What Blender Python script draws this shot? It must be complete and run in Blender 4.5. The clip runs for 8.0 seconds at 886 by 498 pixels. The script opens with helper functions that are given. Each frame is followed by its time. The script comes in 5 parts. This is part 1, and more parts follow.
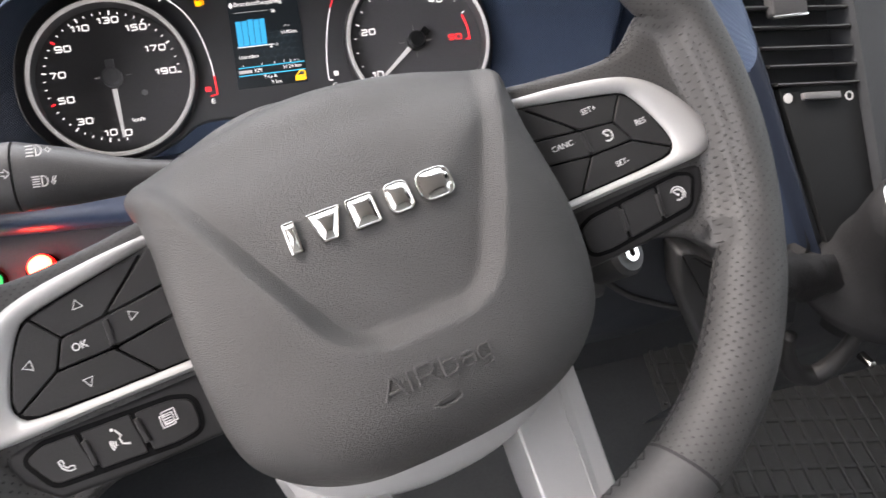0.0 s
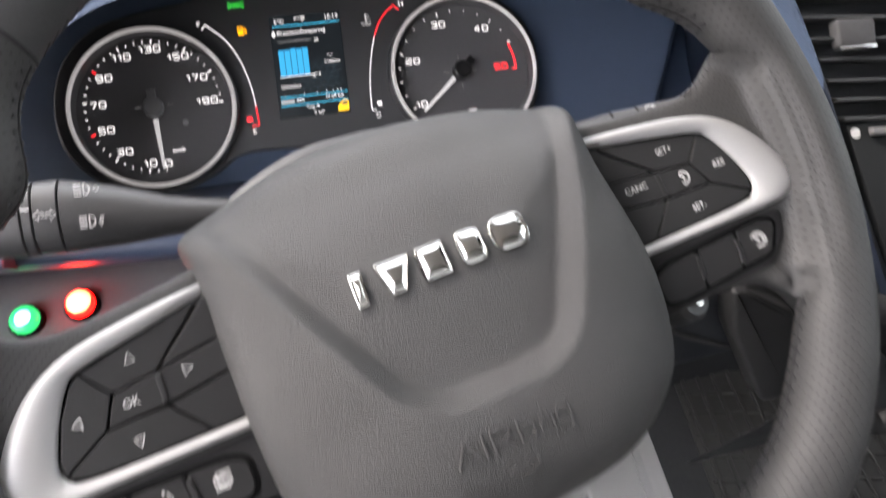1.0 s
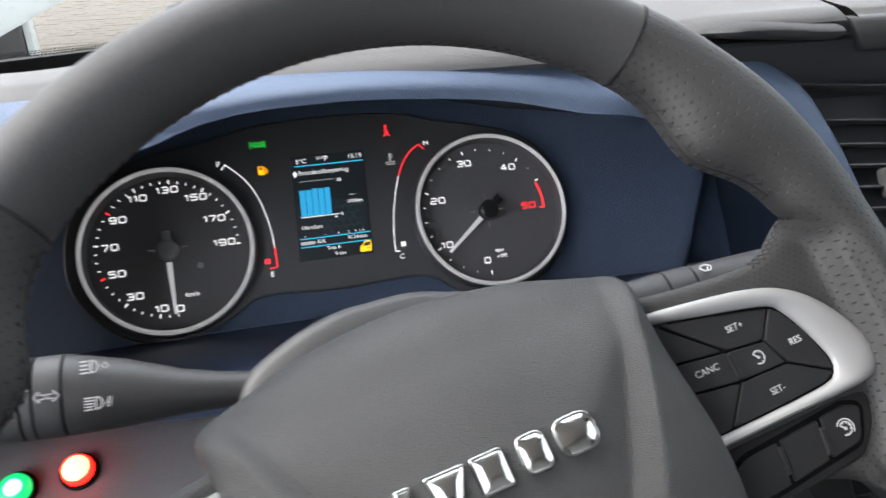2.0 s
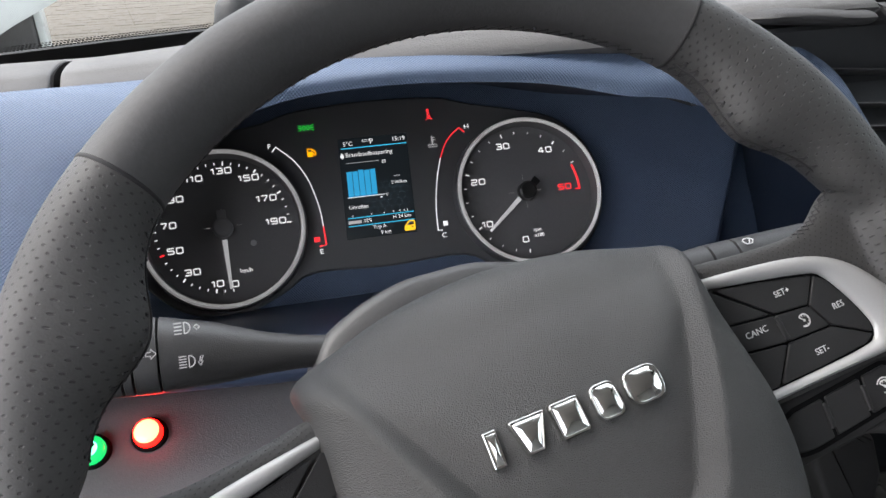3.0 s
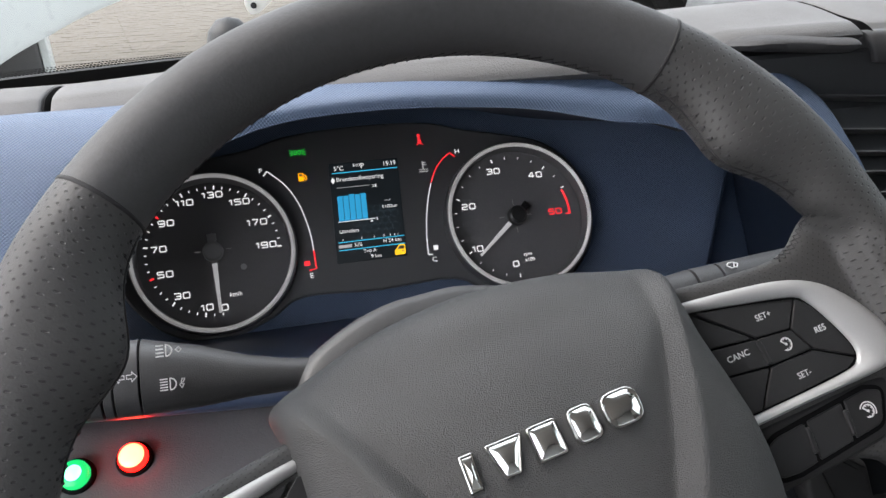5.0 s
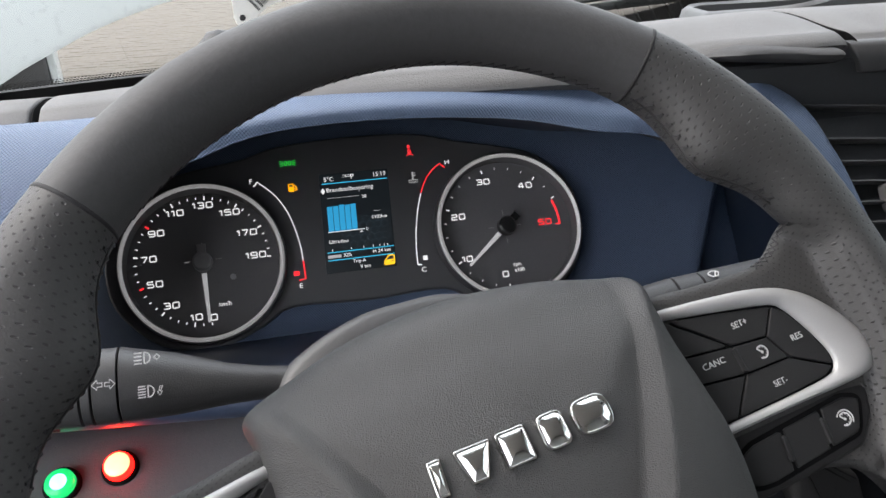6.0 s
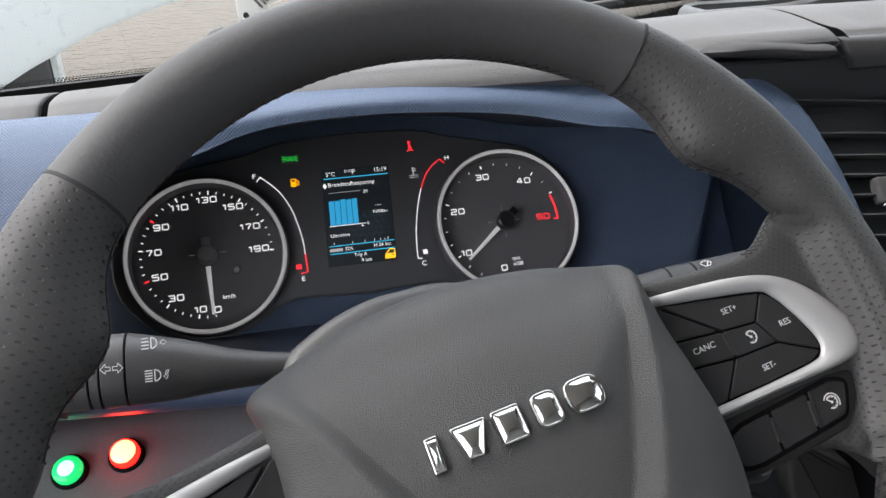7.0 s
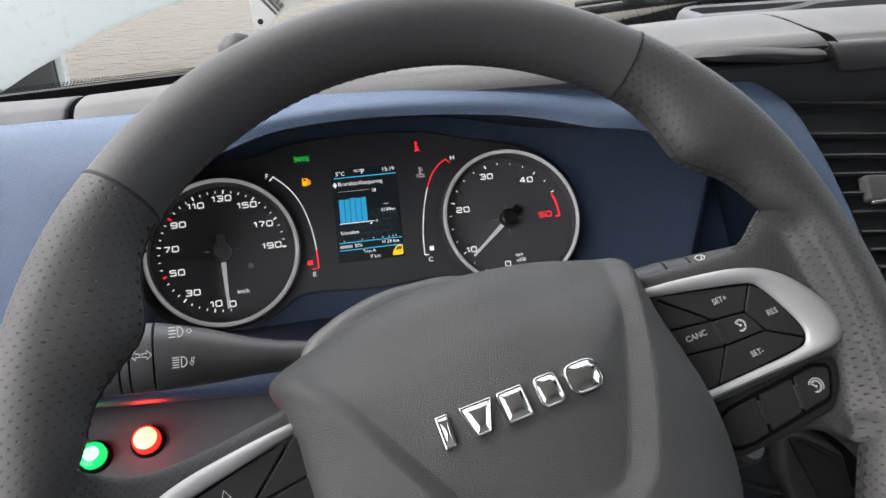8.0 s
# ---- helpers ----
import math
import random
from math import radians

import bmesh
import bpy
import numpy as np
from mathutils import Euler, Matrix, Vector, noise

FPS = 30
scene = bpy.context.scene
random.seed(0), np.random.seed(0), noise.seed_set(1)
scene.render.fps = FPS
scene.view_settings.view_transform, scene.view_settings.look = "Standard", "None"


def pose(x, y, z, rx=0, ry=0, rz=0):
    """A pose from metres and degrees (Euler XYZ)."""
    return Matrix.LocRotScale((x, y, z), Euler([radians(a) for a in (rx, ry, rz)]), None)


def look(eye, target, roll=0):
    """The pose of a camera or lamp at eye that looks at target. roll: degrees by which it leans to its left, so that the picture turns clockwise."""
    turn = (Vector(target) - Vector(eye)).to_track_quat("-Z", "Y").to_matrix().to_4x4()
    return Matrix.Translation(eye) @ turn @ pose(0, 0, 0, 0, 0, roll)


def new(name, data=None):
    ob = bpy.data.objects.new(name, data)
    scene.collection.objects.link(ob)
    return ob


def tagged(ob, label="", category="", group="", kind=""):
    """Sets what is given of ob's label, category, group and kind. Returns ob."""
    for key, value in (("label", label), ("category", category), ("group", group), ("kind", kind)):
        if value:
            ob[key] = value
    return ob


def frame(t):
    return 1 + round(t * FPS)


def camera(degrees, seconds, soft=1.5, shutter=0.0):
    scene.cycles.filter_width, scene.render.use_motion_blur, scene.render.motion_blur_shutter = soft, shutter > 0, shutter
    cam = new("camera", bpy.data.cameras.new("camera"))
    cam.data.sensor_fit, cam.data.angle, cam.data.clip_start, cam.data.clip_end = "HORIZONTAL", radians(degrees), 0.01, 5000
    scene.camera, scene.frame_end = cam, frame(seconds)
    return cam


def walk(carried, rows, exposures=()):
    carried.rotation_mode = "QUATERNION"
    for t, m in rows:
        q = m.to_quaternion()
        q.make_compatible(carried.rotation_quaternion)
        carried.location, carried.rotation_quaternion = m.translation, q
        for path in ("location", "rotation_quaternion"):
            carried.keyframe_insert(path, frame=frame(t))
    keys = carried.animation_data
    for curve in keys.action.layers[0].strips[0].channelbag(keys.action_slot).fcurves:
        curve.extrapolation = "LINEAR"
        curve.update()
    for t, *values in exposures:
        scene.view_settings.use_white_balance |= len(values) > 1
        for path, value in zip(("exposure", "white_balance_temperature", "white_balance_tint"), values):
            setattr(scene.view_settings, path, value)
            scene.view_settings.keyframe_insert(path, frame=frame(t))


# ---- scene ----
cam = camera(60.6, 8.0, shutter=0.5)
# seconds, eye in metres, turn in degrees
ROWS = [
    (0.0, 0.0887, -0.5399, 1.7155, 53.45, 0.75, -15.96),
    (0.5, 0.0753, -0.5376, 1.7112, 53.64, 1.01, -15.02),
    (0.8, 0.0727, -0.5312, 1.7141, 53.00, 0.75, -14.82),
    (1.0, 0.0752, -0.5141, 1.7144, 54.93, 1.10, -14.62),
    (1.2, 0.0762, -0.4893, 1.7204, 56.90, 0.93, -14.73),
    (1.5, 0.0825, -0.4660, 1.7175, 61.78, 1.42, -14.42),
    (2.0, 0.0684, -0.4702, 1.7238, 62.71, 0.95, -14.49),
    (2.2, 0.0533, -0.4796, 1.7296, 62.11, 0.92, -14.29),
    (3.3, 0.0384, -0.4896, 1.7242, 62.01, 1.06, -13.95),
    (3.5, 0.0395, -0.4934, 1.7217, 63.02, 1.07, -13.81),
    (4.0, 0.0461, -0.4963, 1.7177, 64.42, 1.29, -13.80),
    (4.5, 0.0484, -0.4941, 1.7189, 64.93, 1.36, -13.47),
    (4.7, 0.0458, -0.4899, 1.7264, 63.96, 1.02, -13.91),
    (5.8, 0.0498, -0.4909, 1.7252, 64.11, 1.09, -13.86),
    (6.0, 0.0571, -0.4951, 1.7248, 64.97, 1.24, -13.49),
    (6.5, 0.0536, -0.5019, 1.7239, 65.00, 1.29, -13.39),
    (7.0, 0.0562, -0.5059, 1.7235, 65.10, 1.31, -13.35),
    (7.5, 0.0526, -0.5073, 1.7216, 65.17, 1.38, -13.29),
    (8.0, 0.0491, -0.5250, 1.7302, 65.10, 1.43, -13.21),
]
SKY = 0.18
EXPOSURES = [(0.0, 3.00, 6800, 17), (1.0, 2.96, 6750, 16.5), (1.5, 2.95, 6420, 12), (2.0, 2.57, 6420, 12), (2.3, 2.42, 6430, 12.2), (3.3, 2.30, 6480, 13.0), (8.0, 2.25, 6480, 13.0)]

walk(cam, [(t, pose(x, y, z, rx, ry, rz)) for t, x, y, z, rx, ry, rz in ROWS], EXPOSURES)

# ---- daylight: bright overcast sky, soft sun ----
world = bpy.data.worlds.new("overcast_sky")
scene.world = world
world.use_nodes = True
wt = world.node_tree
sky = wt.nodes.new("ShaderNodeTexSky")
sky.sky_type = "NISHITA"
sky.sun_disc = False
sky.sun_elevation = radians(49)
sky.sun_rotation = radians(-76)
sky.dust_density = 4.0
sky.air_density = 1.2
haze = wt.nodes.new("ShaderNodeMix")
haze.data_type = "RGBA"
haze.inputs["Factor"].default_value = 0.75
haze.inputs["B"].default_value = (6.0, 6.15, 6.3, 1)
wt.links.new(sky.outputs["Color"], haze.inputs["A"])
wt.links.new(haze.outputs["Result"], wt.nodes["Background"].inputs["Color"])
wt.nodes["Background"].inputs["Strength"].default_value = SKY
sun = new("sun", bpy.data.lights.new("sun", "SUN"))
sun.data.energy = 1.25
sun.data.angle = radians(25)
sun.data.color = (1.0, 0.96, 0.9)
sun.matrix_world = look((-5.0, 1.2, 7.4), (0, 0, 1.5))

# ---- frames of reference ----
FLOOR = 0.62
CAR = pose(0, 0, 1.5)                       # level, origin at the speedometer
DASH = pose(0, 0, 1.5, 54, 0, 0)            # x right, y up the instrument face, z out of it
WHEEL = DASH @ Matrix(((0.9768, -0.2094, 0.0447, 0.1260),
                       (0.2042, 0.9739, 0.0994, -0.1335),
                       (-0.0644, -0.0880, 0.9940, 0.2680),
                       (0, 0, 0, 1)))
IDLE_RPM, SPEED = 8.5, 0.0


# ---- materials ----
def material(name, color, rough=0.5, metal=0.0, spec=0.5, emit=None, strength=0.0, vary=0.12, grain=0.0, scale=1500.0,
             kind="noise", stain=0.0, coat=0.0):
    m = bpy.data.materials.new(name)
    m.use_nodes = True
    nt = m.node_tree
    b = nt.nodes["Principled BSDF"]
    b.inputs["Base Color"].default_value = (*color, 1)
    b.inputs["Roughness"].default_value = rough
    b.inputs["Metallic"].default_value = metal
    b.inputs["Specular IOR Level"].default_value = spec
    b.inputs["Coat Weight"].default_value = coat
    if emit:
        b.inputs["Emission Color"].default_value = (*emit, 1)
        b.inputs["Emission Strength"].default_value = strength
    tc = nt.nodes.new("ShaderNodeTexCoord")
    if vary:
        n1 = nt.nodes.new("ShaderNodeTexNoise")
        n1.inputs["Scale"].default_value = 14.0
        n1.inputs["Detail"].default_value = 6.0
        nt.links.new(tc.outputs["Object"], n1.inputs["Vector"])
        n2 = nt.nodes.new("ShaderNodeTexNoise")
        n2.inputs["Scale"].default_value = scale * 0.4
        n2.inputs["Detail"].default_value = 2.0
        nt.links.new(tc.outputs["Object"], n2.inputs["Vector"])
        add = nt.nodes.new("ShaderNodeMath")
        add.operation = "ADD"
        nt.links.new(n1.outputs["Fac"], add.inputs[0])
        nt.links.new(n2.outputs["Fac"], add.inputs[1])
        mr = nt.nodes.new("ShaderNodeMapRange")
        mr.inputs["From Min"].default_value = 0.6
        mr.inputs["From Max"].default_value = 1.4
        mr.inputs["To Min"].default_value = 1 - vary
        mr.inputs["To Max"].default_value = 1 + vary
        nt.links.new(add.outputs[0], mr.inputs["Value"])
        mul = nt.nodes.new("ShaderNodeVectorMath")
        mul.operation = "SCALE"
        mul.inputs[0].default_value = color
        nt.links.new(mr.outputs["Result"], mul.inputs["Scale"])
        nt.links.new(mul.outputs["Vector"], b.inputs["Base Color"])
        rr = nt.nodes.new("ShaderNodeMapRange")
        rr.inputs["From Min"].default_value = 0.3
        rr.inputs["From Max"].default_value = 0.7
        rr.inputs["To Min"].default_value = max(0.02, rough * 0.85)
        rr.inputs["To Max"].default_value = min(1.0, rough * 1.15)
        nt.links.new(n1.outputs["Fac"], rr.inputs["Value"])
        nt.links.new(rr.outputs["Result"], b.inputs["Roughness"])
    if grain:
        if kind == "noise":
            g = nt.nodes.new("ShaderNodeTexNoise")
            g.inputs["Scale"].default_value = scale
            g.inputs["Detail"].default_value = 3.0
            out = g.outputs["Fac"]
        else:
            g = nt.nodes.new("ShaderNodeTexVoronoi")
            g.inputs["Scale"].default_value = scale
            out = g.outputs["Distance"]
        nt.links.new(tc.outputs["Object"], g.inputs["Vector"])
        bump = nt.nodes.new("ShaderNodeBump")
        bump.inputs["Strength"].default_value = grain
        bump.inputs["Distance"].default_value = 0.0006
        nt.links.new(out, bump.inputs["Height"])
        nt.links.new(bump.outputs["Normal"], b.inputs["Normal"])
    return m


def dotted(name, color, rough, pitch, radius, depth, dark=0.35):
    """Leather with rows of small punched holes, laid out along the UV map in metres."""
    m = material(name, color, rough, grain=0.25, scale=1200)
    nt = m.node_tree
    b = nt.nodes["Principled BSDF"]
    uv = nt.nodes.new("ShaderNodeUVMap")
    sep = nt.nodes.new("ShaderNodeSeparateXYZ")
    nt.links.new(uv.outputs["UV"], sep.inputs[0])

    def calc(op, a, c=None):
        n = nt.nodes.new("ShaderNodeMath")
        n.operation = op
        for i, v in enumerate((a, c)):
            if v is None:
                continue
            if isinstance(v, (int, float)):
                n.inputs[i].default_value = v
            else:
                nt.links.new(v, n.inputs[i])
        return n.outputs[0]

    row = calc("DIVIDE", sep.outputs["Y"], pitch * 0.62)
    odd = calc("MULTIPLY", calc("FLOORED_MODULO", calc("FLOOR", row), 2.0), 0.5)
    col = calc("ADD", calc("DIVIDE", sep.outputs["X"], pitch), odd)
    fx = calc("MULTIPLY", calc("SUBTRACT", calc("FRACT", col), 0.5), pitch)
    fy = calc("MULTIPLY", calc("SUBTRACT", calc("FRACT", row), 0.5), pitch * 0.62)
    d = calc("SQRT", calc("ADD", calc("MULTIPLY", fx, fx), calc("MULTIPLY", calc("MULTIPLY", fy, fy), 0.45)))
    hole = nt.nodes.new("ShaderNodeMapRange")
    hole.interpolation_type = "SMOOTHSTEP"
    hole.inputs["From Min"].default_value = radius * 0.55
    hole.inputs["From Max"].default_value = radius * 1.15
    nt.links.new(d, hole.inputs["Value"])
    old = b.inputs["Base Color"].links[0].from_socket
    shade = nt.nodes.new("ShaderNodeMapRange")
    shade.inputs["To Min"].default_value = dark
    nt.links.new(hole.outputs["Result"], shade.inputs["Value"])
    sc = nt.nodes.new("ShaderNodeVectorMath")
    sc.operation = "SCALE"
    nt.links.new(old, sc.inputs[0])
    nt.links.new(shade.outputs["Result"], sc.inputs["Scale"])
    nt.links.new(sc.outputs["Vector"], b.inputs["Base Color"])
    first = b.inputs["Normal"].links[0].from_socket
    bump = nt.nodes.new("ShaderNodeBump")
    bump.inputs["Strength"].default_value = depth
    bump.inputs["Distance"].default_value = 0.001
    nt.links.new(hole.outputs["Result"], bump.inputs["Height"])
    nt.links.new(first, bump.inputs["Normal"])
    nt.links.new(bump.outputs["Normal"], b.inputs["Normal"])
    return m


def woven(name, color, rough, pitch, depth):
    """Moulded plastic with a fine cross-hatched textile relief."""
    m = material(name, color, rough, spec=0.3, vary=0.06)
    nt = m.node_tree
    b = nt.nodes["Principled BSDF"]
    uv = nt.nodes.new("ShaderNodeUVMap")
    mp = nt.nodes.new("ShaderNodeMapping")
    mp.inputs["Rotation"].default_value = (0, 0, radians(6))
    mp.inputs["Scale"].default_value = (1 / pitch, 1 / pitch, 1)
    nt.links.new(uv.outputs["UV"], mp.inputs["Vector"])
    sep = nt.nodes.new("ShaderNodeSeparateXYZ")
    nt.links.new(mp.outputs["Vector"], sep.inputs[0])
    waves = []
    for axis in "XY":
        s = nt.nodes.new("ShaderNodeMath")
        s.operation = "SINE"
        k = nt.nodes.new("ShaderNodeMath")
        k.operation = "MULTIPLY"
        k.inputs[1].default_value = 2 * math.pi
        nt.links.new(sep.outputs[axis], k.inputs[0])
        nt.links.new(k.outputs[0], s.inputs[0])
        waves.append(s)
    p = nt.nodes.new("ShaderNodeMath")
    p.operation = "MULTIPLY"
    nt.links.new(waves[0].outputs[0], p.inputs[0])
    nt.links.new(waves[1].outputs[0], p.inputs[1])
    bump = nt.nodes.new("ShaderNodeBump")
    bump.inputs["Strength"].default_value = depth
    bump.inputs["Distance"].default_value = 0.0005
    nt.links.new(p.outputs[0], bump.inputs["Height"])
    nt.links.new(bump.outputs["Normal"], b.inputs["Normal"])
    mr = nt.nodes.new("ShaderNodeMapRange")
    mr.inputs["From Min"].default_value = -1
    mr.inputs["To Min"].default_value = 0.84
    mr.inputs["To Max"].default_value = 1.10
    nt.links.new(p.outputs[0], mr.inputs["Value"])
    old = b.inputs["Base Color"].links[0].from_socket
    sc = nt.nodes.new("ShaderNodeVectorMath")
    sc.operation = "SCALE"
    nt.links.new(old, sc.inputs[0])
    nt.links.new(mr.outputs["Result"], sc.inputs["Scale"])
    nt.links.new(sc.outputs["Vector"], b.inputs["Base Color"])
    return m


LEATHER = material("smooth_leather", (0.052, 0.052, 0.053), 0.64, spec=0.4, grain=0.22, scale=900)
PERF = dotted("perforated_leather", (0.036, 0.0356, 0.0356), 0.60, 0.0043, 0.00047, 0.5, 0.34)
SEAM = material("seam_shadow", (0.012, 0.012, 0.013), 0.8)
THREAD = material("black_thread", (0.015, 0.015, 0.017), 0.7)
PAD = material("airbag_pad_vinyl", (0.0395, 0.039, 0.0388), 0.54, grain=0.65, scale=2200, vary=0.06, kind="cell")
SWITCH = material("switch_plastic", (0.019, 0.019, 0.0198), 0.46, spec=0.3, grain=0.25, scale=2200, vary=0.06)
GAP = material("shut_line_black", (0.005, 0.005, 0.0055), 0.9, spec=0.1, vary=0)
SILVER = material("satin_silver_paint", (0.39, 0.39, 0.388), 0.42, metal=0.35, grain=0.05, scale=4000, vary=0.03)
CHROME = material("polished_chrome", (0.64, 0.64, 0.62), 0.12, metal=1.0, vary=0.02)
PRINT = material("white_print", (0.58, 0.58, 0.58), 0.6, vary=0)
PRINTDIM = material("grey_print", (0.55, 0.55, 0.55), 0.6, vary=0)
BLUE = woven("blue_textured_trim", (0.078, 0.110, 0.176), 0.46, 0.0019, 0.50)
BLUEPLAIN = material("blue_smooth_trim", (0.030, 0.046, 0.088), 0.40, spec=0.9, grain=0.08, scale=2500, vary=0.06)
# same blue as the hood, with the shade under its lip mixed in
INNERSHADE = material("hood_blue_shaded_inside", (0.020, 0.029, 0.050), 0.65, spec=0.2, grain=0.15, scale=1500, vary=0.06)
# hood blue taken far down: shade on the hood's low end put into colour
WINGSHADE = material("wing_blue_darkened_for_shade", (0.010, 0.0145, 0.026), 0.6, spec=0.3, grain=0.2, scale=1500, vary=0.08)
KNEE = material("dark_knee_panel", (0.030, 0.034, 0.040), 0.6, spec=0.3, grain=0.3, scale=1300)
GREYPAD = material("grey_soft_dashboard", (0.125, 0.125, 0.127), 0.7, spec=0.15, grain=0.6, scale=900, vary=0.03)
DARK = material("dark_grained_plastic", (0.038, 0.0385, 0.040), 0.5, grain=0.3, scale=1700, vary=0.1)
CONSOLE = material("black_console_plastic", (0.026, 0.028, 0.031), 0.55, spec=0.35, grain=0.4, scale=1500, vary=0.12)
STRIP = material("matt_black_strip", (0.011, 0.012, 0.013), 0.7, spec=0.2, grain=0.3, scale=1500, vary=0.1)
MIDGREY = material("grey_grained_plastic", (0.125, 0.122, 0.124), 0.5, grain=0.5, scale=1100, vary=0.08)
BLACKGLOSS = material("gloss_black_lens", (0.090, 0.090, 0.094), 0.42, vary=0.02)
DIALFACE = material("matt_black_dial", (0.135, 0.132, 0.135), 0.48, vary=0.05)
HUBBLACK = material("black_needle_hub", (0.018, 0.018, 0.018), 0.35, vary=0)
SENSOR = material("grey_light_sensor", (0.34, 0.34, 0.34), 0.6, vary=0)
HUB = material("needle_hub_plastic", (0.22, 0.217, 0.22), 0.42, vary=0.05)
# faint emission added so the bezel rings come out evenly bright
RING = material("satin_ring_added_glow", (0.72, 0.71, 0.70), 0.45, emit=(1.0, 0.98, 0.96), strength=0.035, grain=0.1, scale=3000, vary=0.04)
LIT = material("lit_white_marking", (0.6, 0.6, 0.6), 0.5, emit=(1, 1, 1), strength=0.165, vary=0)
NEEDLE = material("pale_needle", (0.62, 0.62, 0.61), 0.45, emit=(1, 1, 1), strength=0.06, vary=0)
LITDIM = material("dim_white_marking", (0.3, 0.3, 0.3), 0.5, emit=(1, 1, 1), strength=0.07, vary=0)
LITRED = material("lit_red_marking", (0.4, 0.02, 0.02), 0.5, emit=(1.0, 0.03, 0.04), strength=0.25, vary=0)
LITGREEN = material("lit_green_telltale", (0.02, 0.3, 0.02), 0.5, emit=(0.02, 0.9, 0.08), strength=0.17, vary=0)
LITAMBER = material("lit_amber_telltale", (0.4, 0.2, 0.0), 0.5, emit=(1.0, 0.38, 0.0), strength=0.30, vary=0)
LITYELLOW = material("lit_yellow_telltale", (0.4, 0.3, 0.0), 0.5, emit=(1.0, 0.55, 0.02), strength=0.24, vary=0)
LITBLUE = material("lit_blue_bars", (0.0, 0.1, 0.3), 0.5, emit=(0.03, 0.36, 0.62), strength=0.19, vary=0)
LITCYAN = material("lit_cyan_lines", (0.0, 0.2, 0.3), 0.5, emit=(0.04, 0.45, 0.68), strength=0.24, vary=0)
SCREEN = material("display_glass", (0.008, 0.01, 0.012), 0.3, emit=(0.45, 0.6, 0.7), strength=0.0035, vary=0)
SCREENHEX = material("display_hexagon_lines", (0.01, 0.01, 0.012), 0.4, emit=(0.3, 0.55, 0.7), strength=0.02, vary=0)
CORERED = material("glowing_lamp_centre", (0.9, 0.5, 0.3), 0.25, emit=(1.0, 0.030, 0.011), strength=10.0, vary=0)
RIMRED = material("red_lens_rim", (0.5, 0.02, 0.01), 0.3, emit=(1.0, 0.004, 0.002), strength=3.0, vary=0)
LENSGREEN = material("glowing_green_lens", (0.02, 0.45, 0.12), 0.25, emit=(0.0, 0.45, 0.10), strength=0.36, vary=0)
COREGREEN = material("glowing_green_centre", (0.4, 0.9, 0.6), 0.25, emit=(0.10, 1.0, 0.42), strength=1.2, vary=0)
TRAY = material("matt_tray_plastic", (0.058, 0.058, 0.060), 0.8, spec=0.2, grain=0.5, scale=1200, vary=0.06)
GAITER = material("black_gaiter_leather", (0.014, 0.014, 0.015), 0.7, spec=0.25, grain=0.6, scale=700, vary=0.15)
RUBBER = material("black_rubber", (0.034, 0.036, 0.036), 0.6, grain=0.4, scale=700)
CARPET = material("dark_floor_lining", (0.024, 0.027, 0.030), 0.9, grain=0.8, scale=400, vary=0.2)
HEADLINER = material("light_grey_headliner", (0.62, 0.62, 0.61), 0.9, grain=0.3, scale=500)
DOORDARK = material("dark_door_lining", (0.07, 0.07, 0.072), 0.7, grain=0.4, scale=600)
SEATGREY = material("grey_rear_lining", (0.28, 0.28, 0.28), 0.8, grain=0.4, scale=500)
TRIMGREY = material("grey_cab_lining", (0.42, 0.42, 0.42), 0.75, grain=0.4, scale=600)
WHITEBODY = material("white_vehicle_paint", (0.42, 0.445, 0.44), 0.3, vary=0.02, coat=0.3)
FRIT = material("black_ceramic_border", (0.016, 0.016, 0.016), 0.4, vary=0)
PAPER = material("white_label_card", (0.74, 0.74, 0.7), 0.6, vary=0.03)
INK = material("black_ink", (0.02, 0.02, 0.02), 0.7, vary=0)
PAVING = material("brown_clay_pavers", (0.086, 0.073, 0.058), 0.85, grain=0.5, scale=120, vary=0.25)
JOINT = material("sandy_ground", (0.080, 0.068, 0.054), 0.95, grain=0.6, scale=60, vary=0.25)

GLASS = bpy.data.materials.new("clear_windscreen_glass")
GLASS.use_nodes = True
gt = GLASS.node_tree
gt.nodes.remove(gt.nodes["Principled BSDF"])
g_clear = gt.nodes.new("ShaderNodeBsdfTransparent")
g_clear.inputs["Color"].default_value = (0.80, 0.83, 0.82, 1)
g_gloss = gt.nodes.new("ShaderNodeBsdfGlossy")
g_gloss.inputs["Roughness"].default_value = 0.02
g_fres = gt.nodes.new("ShaderNodeFresnel")
g_fres.inputs["IOR"].default_value = 1.3
g_mix = gt.nodes.new("ShaderNodeMixShader")
gt.links.new(g_fres.outputs["Fac"], g_mix.inputs["Fac"])
gt.links.new(g_clear.outputs["BSDF"], g_mix.inputs[1])
gt.links.new(g_gloss.outputs["BSDF"], g_mix.inputs[2])
gt.links.new(g_mix.outputs["Shader"], gt.nodes["Material Output"].inputs["Surface"])


# ---- builders ----
def thing(name, m, label, category, group="", kind=""):
    ob = new(name)
    ob.matrix_world = m
    ob.empty_display_size = 0.02
    return tagged(ob, label, category, group, kind)


